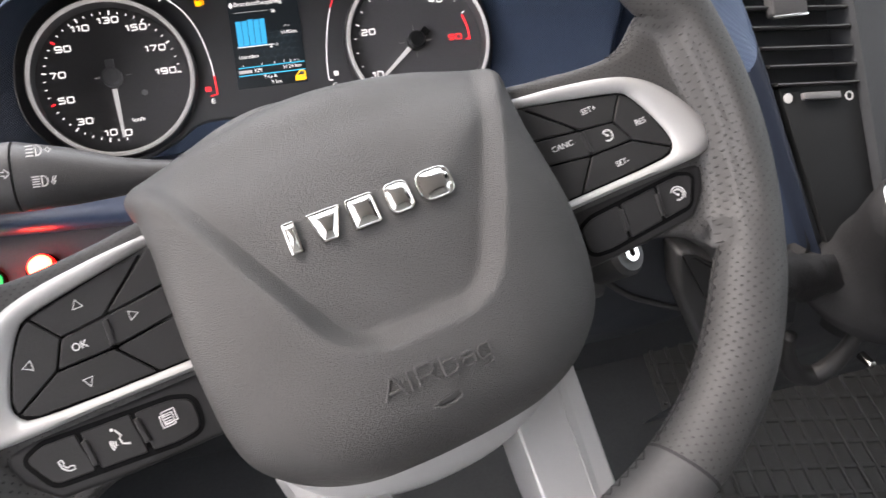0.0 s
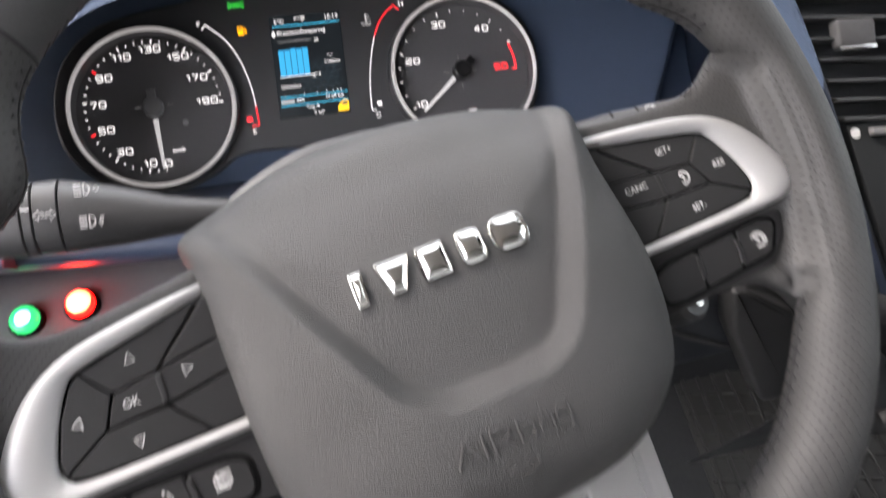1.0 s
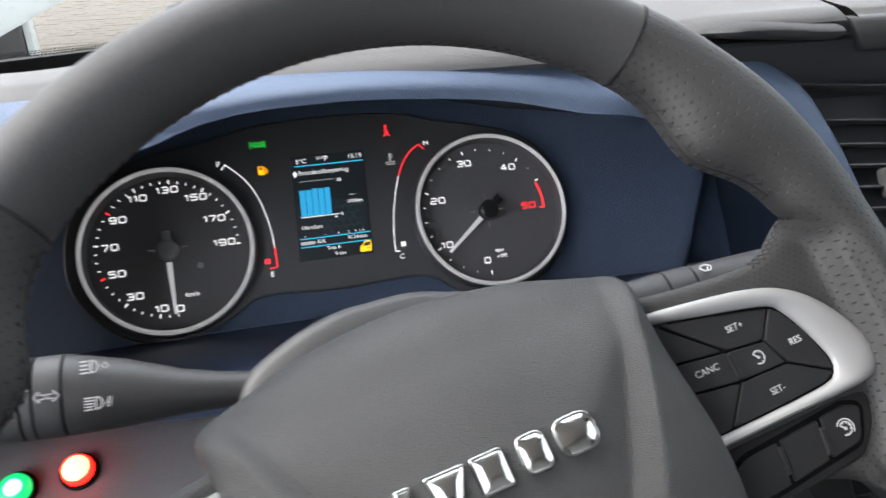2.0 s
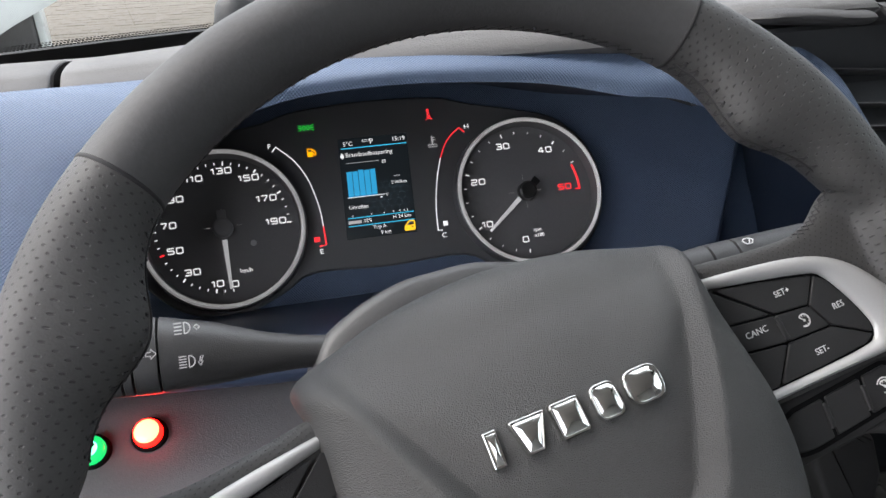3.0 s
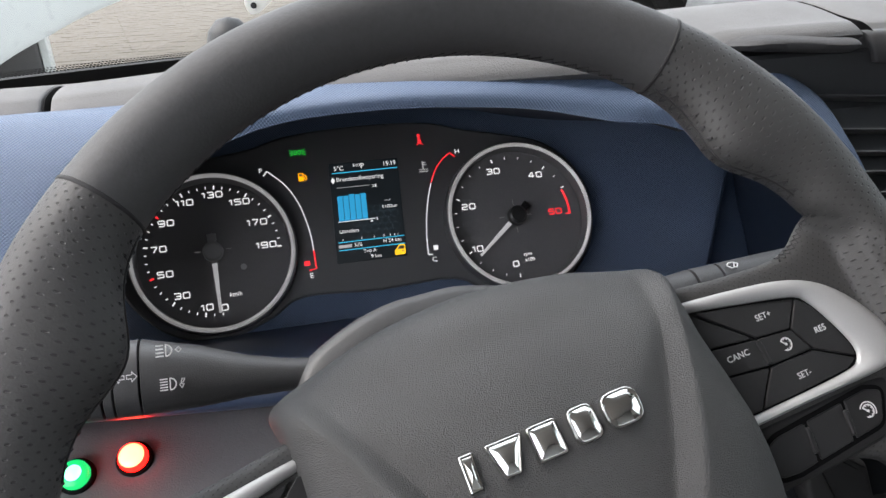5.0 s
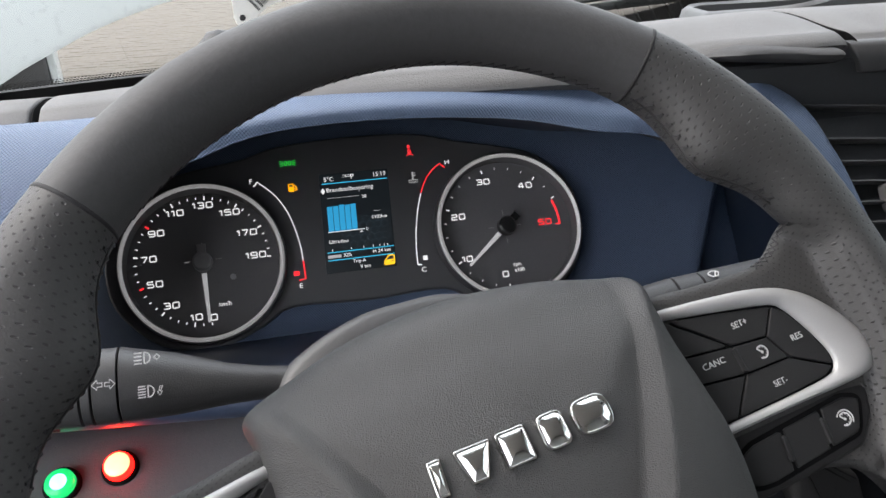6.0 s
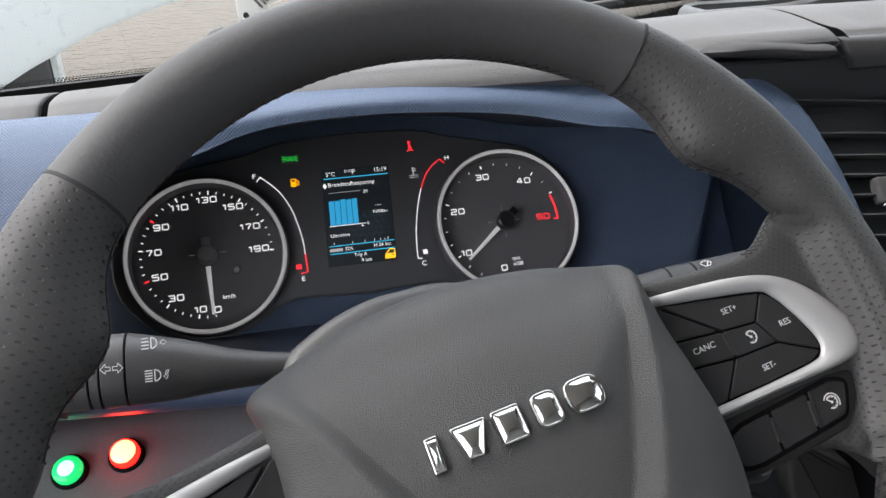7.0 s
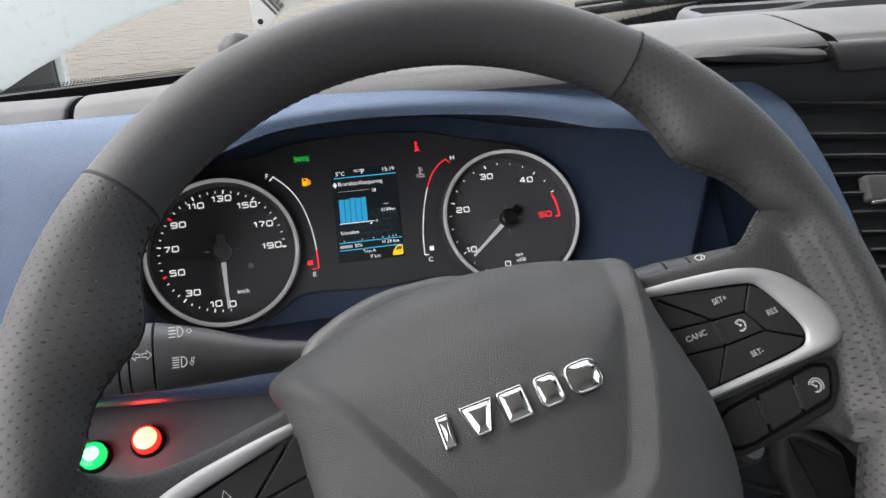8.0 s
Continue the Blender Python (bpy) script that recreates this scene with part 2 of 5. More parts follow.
def part(name, bm, mat, parent=None, label="", smooth=35.0):
    me = bpy.data.meshes.new(name)
    bmesh.ops.recalc_face_normals(bm, faces=bm.faces)
    for f in bm.faces:
        f.smooth = smooth > 0
    if 0 < smooth < 180:
        for e in bm.edges:
            if len(e.link_faces) == 2 and e.calc_face_angle(0) > radians(smooth):
                e.smooth = False
    bm.to_mesh(me)
    bm.free()
    me.materials.append(mat)
    ob = new(name, me)
    if parent:
        ob.parent = parent
    if label:
        ob["label"] = label
    return ob


def spline(pts, n, closed=False):
    """Catmull-Rom curve through control points of any dimension."""
    p = [np.array(q, float) for q in pts]
    k = len(p)
    out = []
    segs = k if closed else k - 1
    for i in range(segs):
        if closed:
            a, b, c, d = p[(i - 1) % k], p[i], p[(i + 1) % k], p[(i + 2) % k]
        else:
            a, b, c, d = p[max(i - 1, 0)], p[i], p[i + 1], p[min(i + 2, k - 1)]
        for j in range(n):
            t = j / n
            out.append(0.5 * (2 * b + (c - a) * t + (2 * a - 5 * b + 4 * c - d) * t * t + (3 * b - a - 3 * c + d) * t ** 3))
    if not closed:
        out.append(p[-1])
    return [tuple(q) for q in out]


def rounded(pts, r, n=5):
    """A closed outline with its corners filleted; r: one radius or one for each corner."""
    k = len(pts)
    rs = r if isinstance(r, (list, tuple)) else [r] * k
    out = []
    for i in range(k):
        a, b, c = (np.array(pts[(i + j) % k], float) for j in (-1, 0, 1))
        u, v = a - b, c - b
        lu, lv = np.linalg.norm(u), np.linalg.norm(v)
        u, v = u / lu, v / lv
        ang = math.acos(max(-1, min(1, float(u @ v))))
        if rs[i] <= 0 or ang > 3.1:
            out.append(tuple(b))
            continue
        d = min(rs[i] / math.tan(ang / 2), lu * 0.48, lv * 0.48)
        p0, p1 = b + u * d, b + v * d
        for j in range(n + 1):
            t = j / n
            out.append(tuple((1 - t) ** 2 * p0 + 2 * t * (1 - t) * b + t * t * p1))
    return out


def inset(pts, d):
    """The outline moved inwards by d."""
    k = len(pts)
    area = sum(pts[i][0] * pts[(i + 1) % k][1] - pts[(i + 1) % k][0] * pts[i][1] for i in range(k))
    s = 1 if area > 0 else -1
    out = []
    for i in range(k):
        a, b, c = (np.array(pts[(i + j) % k], float) for j in (-1, 0, 1))
        e, f = b - a, c - b
        e, f = e / max(np.linalg.norm(e), 1e-9), f / max(np.linalg.norm(f), 1e-9)
        n1, n2 = np.array((-e[1], e[0])) * s, np.array((-f[1], f[0])) * s
        m = n1 + n2
        q = m @ m
        out.append(tuple(b + (m * (2 * d / q) if q > 0.5 else n1 * d)))
    return out


def loft(rings, closed=True, caps=False, loop=False, uv=None, bm=None):
    """A skin over rings of equally many points. loop: the last ring meets the first."""
    bm = bm or bmesh.new()
    vs = [[bm.verts.new(p) for p in r] for r in rings]
    k = len(rings[0])
    layer = bm.loops.layers.uv.verify() if uv else None
    m = len(rings)
    for i in range(m if loop else m - 1):
        for j in range(k if closed else k - 1):
            i2, j2 = (i + 1) % m, (j + 1) % k
            f = bm.faces.new((vs[i][j], vs[i][j2], vs[i2][j2], vs[i2][j]))
            if uv:
                for lp, (a, b) in zip(f.loops, ((i, j), (i, j + 1), (i + 1, j + 1), (i + 1, j))):
                    lp[layer].uv = uv(a, b)
    if caps:
        bm.faces.new(vs[0][::-1])
        bm.faces.new(vs[-1])
    return bm


def slab(outline, z0, z1, bevel=0.0006, bm=None, dish=0.0):
    """A plate with the given outline from z0 up to z1, its upper edge rounded."""
    steps = 3
    rings = [[(x, y, z0) for x, y in outline], [(x, y, z1 - bevel) for x, y in outline]]
    for i in range(1, steps + 1):
        a = i / steps * math.pi / 2
        rings.append([(x, y, z1 - bevel + bevel * math.sin(a)) for x, y in inset(outline, bevel * (1 - math.cos(a)))])
    return loft(rings, caps=True, bm=bm)


def box(cx, cy, cz, sx, sy, sz, bevel=0.0, bm=None):
    bm = bm or bmesh.new()
    made = bmesh.ops.create_cube(bm, size=1.0, matrix=Matrix.Translation((cx, cy, cz)) @ Matrix.Diagonal((sx, sy, sz, 1)))
    if bevel:
        edges = list({e for v in made["verts"] for e in v.link_edges})
        bmesh.ops.bevel(bm, geom=edges, offset=bevel, segments=3, profile=0.5, affect="EDGES")
    return bm


def disc(cx, cy, r, z0, z1, n=40, bevel=0.0004, bm=None):
    return slab([(cx + r * math.cos(2 * math.pi * i / n), cy + r * math.sin(2 * math.pi * i / n)) for i in range(n)], z0, z1, bevel, bm)


def turned(profile, n=48, centre=(0, 0), bm=None, loop=True):
    """A body of revolution about z from a closed profile of (radius, z)."""
    rings = [[(centre[0] + r * math.cos(2 * math.pi * i / n), centre[1] + r * math.sin(2 * math.pi * i / n), z) for r, z in profile] for i in range(n)]
    return loft(rings, closed=loop, loop=True, bm=bm)


def tube(path, r, n=8, bm=None, caps=True):
    """A round bar along points; r may be a function of 0..1."""
    pts = [Vector(p) for p in path]
    rings = []
    side = None
    for i, p in enumerate(pts):
        d = (pts[min(i + 1, len(pts) - 1)] - pts[max(i - 1, 0)]).normalized()
        if side is None:
            side = d.orthogonal().normalized()
        side = (side - d * side.dot(d)).normalized()
        up = d.cross(side)
        rad = r(i / (len(pts) - 1)) if callable(r) else r
        rings.append([tuple(p + (side * math.cos(a) + up * math.sin(a)) * rad) for a in (2 * math.pi * j / n for j in range(n))])
    return loft(rings, caps=caps, bm=bm)


def ribbon(pts, w, z=0.0, t=0.0002, bm=None, closed=False):
    """A flat raised line of width w through points of a plane."""
    bm = bm or bmesh.new()
    p = [np.array(q, float) for q in pts]
    k = len(p)
    left, right = [], []
    for i in range(k):
        a = p[(i - 1) % k] if closed or i else p[i]
        c = p[(i + 1) % k] if closed or i < k - 1 else p[i]
        d = c - a
        d = d / max(np.linalg.norm(d), 1e-9)
        nrm = np.array((-d[1], d[0]))
        left.append(p[i] + nrm * w / 2)
        right.append(p[i] - nrm * w / 2)
    rings = [[(*a, z), (*a, z + t), (*b, z + t), (*b, z)] for a, b in zip(left, right)]
    return loft(rings, caps=not closed, loop=closed, bm=bm)


def ring_pts(cx, cy, r, a0, a1, n=24):
    """Points on an arc; angles in degrees clockwise from straight up."""
    return [(cx + r * math.sin(radians(a0 + (a1 - a0) * i / n)), cy + r * math.cos(radians(a0 + (a1 - a0) * i / n))) for i in range(n + 1)]


def writing(name, words, size, x, y, z, mat, parent, wide=1.0, turn=0.0, align="CENTER", raised=0.0002, label=""):
    cu = bpy.data.curves.new(name, "FONT")
    cu.body, cu.size, cu.align_x, cu.align_y, cu.extrude = words, size, align, "CENTER", raised / 2
    cu.resolution_u = 3
    tmp = bpy.data.objects.new(name, cu)
    scene.collection.objects.link(tmp)
    bpy.context.view_layer.update()
    me = bpy.data.meshes.new_from_object(tmp.evaluated_get(bpy.context.evaluated_depsgraph_get()))
    bpy.data.objects.remove(tmp)
    bpy.data.curves.remove(cu)
    me.name = name
    if me.vertices and align == "CENTER":
        lo = [min(v.co[i] for v in me.vertices) for i in (0, 1)]
        hi = [max(v.co[i] for v in me.vertices) for i in (0, 1)]
        me.transform(Matrix.Translation((-(lo[0] + hi[0]) / 2, -(lo[1] + hi[1]) / 2, 0)))
    me.transform(pose(x, y, z + raised / 2, 0, 0, turn) @ Matrix.Diagonal((wide, 1, 1, 1)))
    me.materials.clear()
    me.materials.append(mat)
    ob = new(name, me)
    ob.parent = parent
    if label:
        ob["label"] = label
    return ob


def smooth01(a, b, x):
    t = max(0.0, min(1.0, (x - a) / (b - a)))
    return t * t * (3 - 2 * t)


# ---- steering wheel ----
wheel = thing("steering_wheel", WHEEL, "black leather steering wheel with silver spokes and airbag cover", "steering wheel")
RIM = 0.1705


def rim_shape(lean):
    """Half-widths inwards and outwards, half-thickness and shift of the rim; lean: degrees above the wheel's waist."""
    thumb = math.exp(-((lean - 31.8) / 8.0) ** 2)
    flat = smooth01(-32, -16, lean) * (1 - smooth01(8, 17, lean))
    waist = smooth01(-44, -14, lean) * (1 - smooth01(6, 32, lean))
    grip = smooth01(-62, -50, lean) * (1 - smooth01(40, 52, lean))
    inner = 0.0156 + 0.0132 * thumb - 0.0075 * flat + 0.0008 * grip
    outer = 0.0156 + 0.0008 * grip - 0.0022 * waist
    return inner, outer, 0.0172 - 0.0045 * waist, -0.0065 * smooth01(44, 74, -lean)


def rim_ring(deg, swell=0.0, n=28):
    a = radians(deg)
    u, v = math.cos(a), math.sin(a)
    lean = math.degrees(math.atan2(v, abs(u)))
    inner, outer, thick, mid = (v + w for v, w in zip(rim_shape(lean), (swell, swell, swell, RIM)))
    pts = []
    for j in range(n):
        p = 2 * math.pi * j / n
        c, s = math.cos(p), math.sin(p)
        rad = mid + c * (outer if c > 0 else inner)
        pts.append((rad * u, rad * v, thick * s * (1 if s > 0 else 1.1)))
    return pts


def rim_section(name, a0, a1, mat, label):
    m = max(12, int(abs(a1 - a0) / 1.5))
    rings = [rim_ring(a0 + (a1 - a0) * i / m) for i in range(m + 1)]
    def uv(i, j):
        return (math.radians(a0 + (a1 - a0) * i / m) * RIM, 2 * math.pi * j / 28 * 0.0165)
    return part(name, loft(rings, uv=uv), mat, wheel, label, smooth=180)


rim_section("upper_rim", 47.5, 131.5, LEATHER, "smooth black leather upper rim")
rim_section("grip", -60.5, 47.5, PERF, "perforated leather grip with a thumb rest")
rim_section("grip", 131.5, 240.5, PERF, "perforated leather grip with a thumb rest")
rim_section("lower_rim", 240.5, 299.5, LEATHER, "smooth black leather lower rim")
for a in (47.5, 131.5, 240.5, 299.5):
    part("seam", loft([rim_ring(a - 0.35, -0.0009), rim_ring(a - 0.22, 0.0003), rim_ring(a + 0.22, 0.0003), rim_ring(a + 0.35, -0.0009)]), SEAM, wheel, smooth=180)


def rim_point(deg, phi, lift):
    ring = rim_ring(deg, lift, 72)
    return Vector(ring[int(round(phi / 5)) % 72])


def stitching(a0, a1, p0=200, p1=175, thread=0.00045):
    bm = bmesh.new()
    k = int(abs(a1 - a0) / 1.9)
    for i in range(k):
        d0, d1 = a0 + (a1 - a0) * i / k, a0 + (a1 - a0) * (i + 0.75) / k
        p, q = rim_point(d0, p0, 0.0001), rim_point(d1, p1, 0.0001)
        mid = (p + q) / 2 + Vector((0, 0, 0.0004))
        tube([p, mid, q], thread, 5, bm)
        e = rim_point(d1 + (a1 - a0) / k * 0.25, p0, 0.0001)
        tube([q, (q + e) / 2, e], thread * 0.9, 5, bm)
    return part("stitching", bm, THREAD, wheel, "black cross stitching")


stitching(46.5, 19, 195, 166, 0.00062)
stitching(130, 49, 205, 190, 0.00034)
stitching(298, 242, 200, 180, 0.00045)
stitching(-22, -60, 205, 178, 0.00055)
stitching(132.5, 163, 195, 166, 0.00062)
stitching(206, 239, 205, 178, 0.00055)
for a0, a1, phi in ((46.5, 19, 180), (132.5, 163, 180), (-22, -60, 190), (206, 239, 190)):
    part("inner_seam", tube([rim_point(a0 + (a1 - a0) * i / 24, phi, 0.0) for i in range(25)], 0.0005, 6), SEAM, wheel, smooth=180)

# airbag pad: a domed cushion with a sunken shield in its middle
half = [(0, 61.6, -29), (35, 57.8, -29), (60, 51.8, -29), (82, 44, -29), (82, 30, -22), (81, 14, -17), (81, -6, -9), (81, -23, -3), (80.5, -42, -3), (79.5, -58, -8), (75.5, -71, -12), (66.5, -81.5, -15), (54, -89.5, -15), (38, -95, -15), (20, -97, -15), (0, -97.5, -15)]
outline = spline([(x / 1000, y / 1000, z / 1000) for x, y, z in half] + [(-x / 1000, (y + 0.028 * max(0, y - 10)) / 1000, z / 1000) for x, y, z in half[-2:0:-1]], 16, closed=True)
CV = -0.02
polar = sorted((math.atan2(y - CV, x), math.hypot(x, y - CV), z) for x, y, z in outline)
PA = np.array([polar[-1][0] - 2 * math.pi] + [p[0] for p in polar] + [polar[0][0] + 2 * math.pi])
PR = np.array([polar[-1][1]] + [p[1] for p in polar] + [polar[0][1]])
PH = np.array([polar[-1][2]] + [p[2] for p in polar] + [polar[0][2]])


def shield(u, v):
    """Distance outside the sunken shield's floor, in metres."""
    side = (abs(u) - (0.0265 + (v + 0.039) * 0.52)) * 0.887
    floor = -(v + 0.0412)
    if side > -0.008 and floor > -0.008:
        a, b = side + 0.008, floor + 0.008
        return math.hypot(a, b) - 0.008
    return max(side, floor)


def pad_height(u, v, edge=0):
    a, r = math.atan2(v - CV, u), math.hypot(u, v - CV)
    s = min(1.0, r / float(np.interp(a, PA, PR)))
    low = float(np.interp(a, PA, PH))
    up = smooth01(0.1, 1.2, a) * (1 - smooth01(math.pi - 1.2, math.pi - 0.1, a))
    down = smooth01(0.3, 1.1, -a) * (1 - smooth01(math.pi - 1.1, math.pi - 0.3, -a)) if a < 0 else 0.0
    p = 3.4 - 0.9 * up + 3.0 * down
    g = (1 - s ** p) ** (0.5 + 0.12 * up)
    g += down * (min(g, 1 - 0.62 * max(0.0, (s - 0.88) / 0.12)) - g)
    top = 0.0275 - 0.8 * u * u
    d = shield(u, v)
    ramp = max(0.0, min(1.0, d / 0.0070))
    ramp += 0.05 * (math.exp(-(d / 0.0012) ** 2) - math.exp(-((d - 0.0070) / 0.0012) ** 2))
    sink = (1 - ramp) * (1 - smooth01(0.034, 0.060, v))
    return low + (top - low) * g - 0.0080 * sink


bm = bmesh.new()
rings = []
for i in range(1, 151):
    s2 = 1 - (1 - i / 150) ** 1.2
    rings.append([(x * s2, CV + (y - CV) * s2, pad_height(x * s2, CV + (y - CV) * s2) if i < 150 else z) for x, y, z in outline])
flat = [(x, y) for x, y, z in outline]
for d, shrink in ((0.004, 0.0006), (0.009, 0.003), (0.014, 0.007), (0.024, 0.012)):
    rings.append([(x, y, z - d) for (x, y), (_, _, z) in zip(inset(flat, shrink), outline)])
loft(rings, bm=bm)
tip = bm.verts.new((0, CV, pad_height(0, CV)))
bm.verts.ensure_lookup_table()
k = len(outline)
for j in range(k):
    bm.faces.new((tip, bm.verts[j], bm.verts[(j + 1) % k]))
pad = part("airbag_pad", bm, PAD, wheel, "charcoal grained vinyl airbag cover with a sunken shield", smooth=180)


def pad_plate(pts, rise):
    """A small plate that follows the pad's surface."""
    return [(x, y, pad_height(x, y, 1) + rise) for x, y in pts]


# brand emblem: five plain chrome blocks
def emblem_block(corners, r):
    o = rounded([(x / 1000, y / 1000) for x, y in corners], r, 6)
    ins = [inset(o, d) for d in (-0.0002, 0.0, 0.0002, 0.0005, 0.0008)]
    mx, my = (sum(c[i] for c in corners) / len(corners) / 1000 for i in (0, 1))
    ins += [[(mx + (x - mx) * f, my + (y - my) * f) for x, y in ins[-1]] for f in (0.92, 0.75, 0.5, 0.25, 0.04)]
    zs = (-0.0012, 0.0008, 0.0015, 0.0019, 0.0019, 0.0016, 0.0021, 0.0026, 0.0029, 0.0030)
    part("emblem_block", loft([pad_plate(p, z) for p, z in zip(ins, zs)], caps=True), CHROME, pad, "plain chrome emblem block", smooth=50)


for corners, r in (([(-34.6, -5.2), (-29.8, -5.2), (-29.0, 7.2), (-34.2, 7.2)], 0.0009),
                   ([(-22.6, -5.2), (-16.6, -5.2), (-11.2, 7.0), (-25.2, 7.2)], 0.0012),
                   ([(-10.2, -5.3), (0.9, -5.3), (0.9, 7.2), (-10.2, 7.2)], 0.0016),
                   ([(4.6, -5.3), (15.0, -5.3), (15.0, 7.4), (4.6, 7.4)], 0.0036),
                   ([(17.4, -5.4), (32.2, -5.4), (32.2, 7.4), (17.4, 7.4)], 0.0052)):
    emblem_block(corners, r)


def pad_stroke(bm, pts, w=0.0009, rise=0.0007):
    """A raised moulded line that follows the pad."""
    fine = []
    for (x0, y0), (x1, y1) in zip(pts, pts[1:]):
        n = max(1, int(math.hypot(x1 - x0, y1 - y0) / 0.0012))
        fine += [(x0 + (x1 - x0) * i / n, y0 + (y1 - y0) * i / n) for i in range(n)]
    fine.append(pts[-1])
    k = len(fine)
    rings = []
    for i, (x, y) in enumerate(fine):
        dx, dy = fine[min(i + 1, k - 1)][0] - fine[max(i - 1, 0)][0], fine[min(i + 1, k - 1)][1] - fine[max(i - 1, 0)][1]
        n = math.hypot(dx, dy) or 1
        nx, ny, z = -dy / n, dx / n, pad_height(x, y, 1)
        rings.append([(x + nx * w * s, y + ny * w * s, z + h) for s, h in ((-0.62, -0.0006), (-0.5, rise * 0.7), (-0.28, rise), (0.28, rise), (0.5, rise * 0.7), (0.62, -0.0006))])
    loft(rings, caps=True, bm=bm)


# A I R b a g, from the left, in millimetres
strokes = (((-24.5, 0), (-20.6, 7.2), (-19.6, 7.2), (-16.4, 0)), ((-22.6, 2.2), (-18.2, 2.2)), ((-14.2, 0), (-14.2, 7.2)),
           ((-11.0, 0), (-11.0, 7.2), (-6.0, 7.2), (-4.6, 6.2), (-4.6, 4.4), (-6.0, 3.2), (-11.0, 3.2)), ((-7.4, 3.2), (-3.8, 0)),
           ((-1.4, 7.4), (-1.4, 0), (2.6, 0), (4.0, 1.2), (4.0, 3.6), (2.6, 4.9), (-1.4, 4.9)),
           ((6.2, 4.9), (9.8, 4.9), (11.0, 3.9), (11.0, 0), (7.2, 0), (6.2, 1.0), (6.2, 1.8), (7.2, 2.7), (11.0, 2.7)),
           ((17.6, 4.9), (13.8, 4.9), (12.8, 3.9), (12.8, 1.2), (13.8, 0.2), (17.6, 0.2)), ((17.6, 4.9), (17.6, -1.6), (16.6, -2.6), (13.2, -2.6)))
bm = bmesh.new()
for line in strokes:
    pad_stroke(bm, [(x / 1000, y / 1000 - 0.0652) for x, y in line])
part("airbag_lettering", bm, PAD, pad, "raised letters in the pad's own vinyl")
bm = bmesh.new()
ribbon([(-0.0095, -0.0735), (-0.006, -0.0752), (-0.002, -0.0752), (0.0015, -0.0735), (0.0018, -0.0700)], 0.0009, pad_height(0, -0.073, 1) - 0.0003, 0.0013, bm)
ribbon([(-0.0095, -0.0735), (-0.0065, -0.0722), (-0.003, -0.0722), (0.0, -0.0712)], 0.0007, pad_height(0, -0.073, 1) - 0.0003, 0.0012, bm)
part("seat_symbol", bm, PAD, pad)


# spokes with switches; side: 1 right, -1 left
def mm(pts, side):
    o = [(x * side / 1000, y / 1000) for x, y in pts]
    return o if side > 0 else o[::-1]


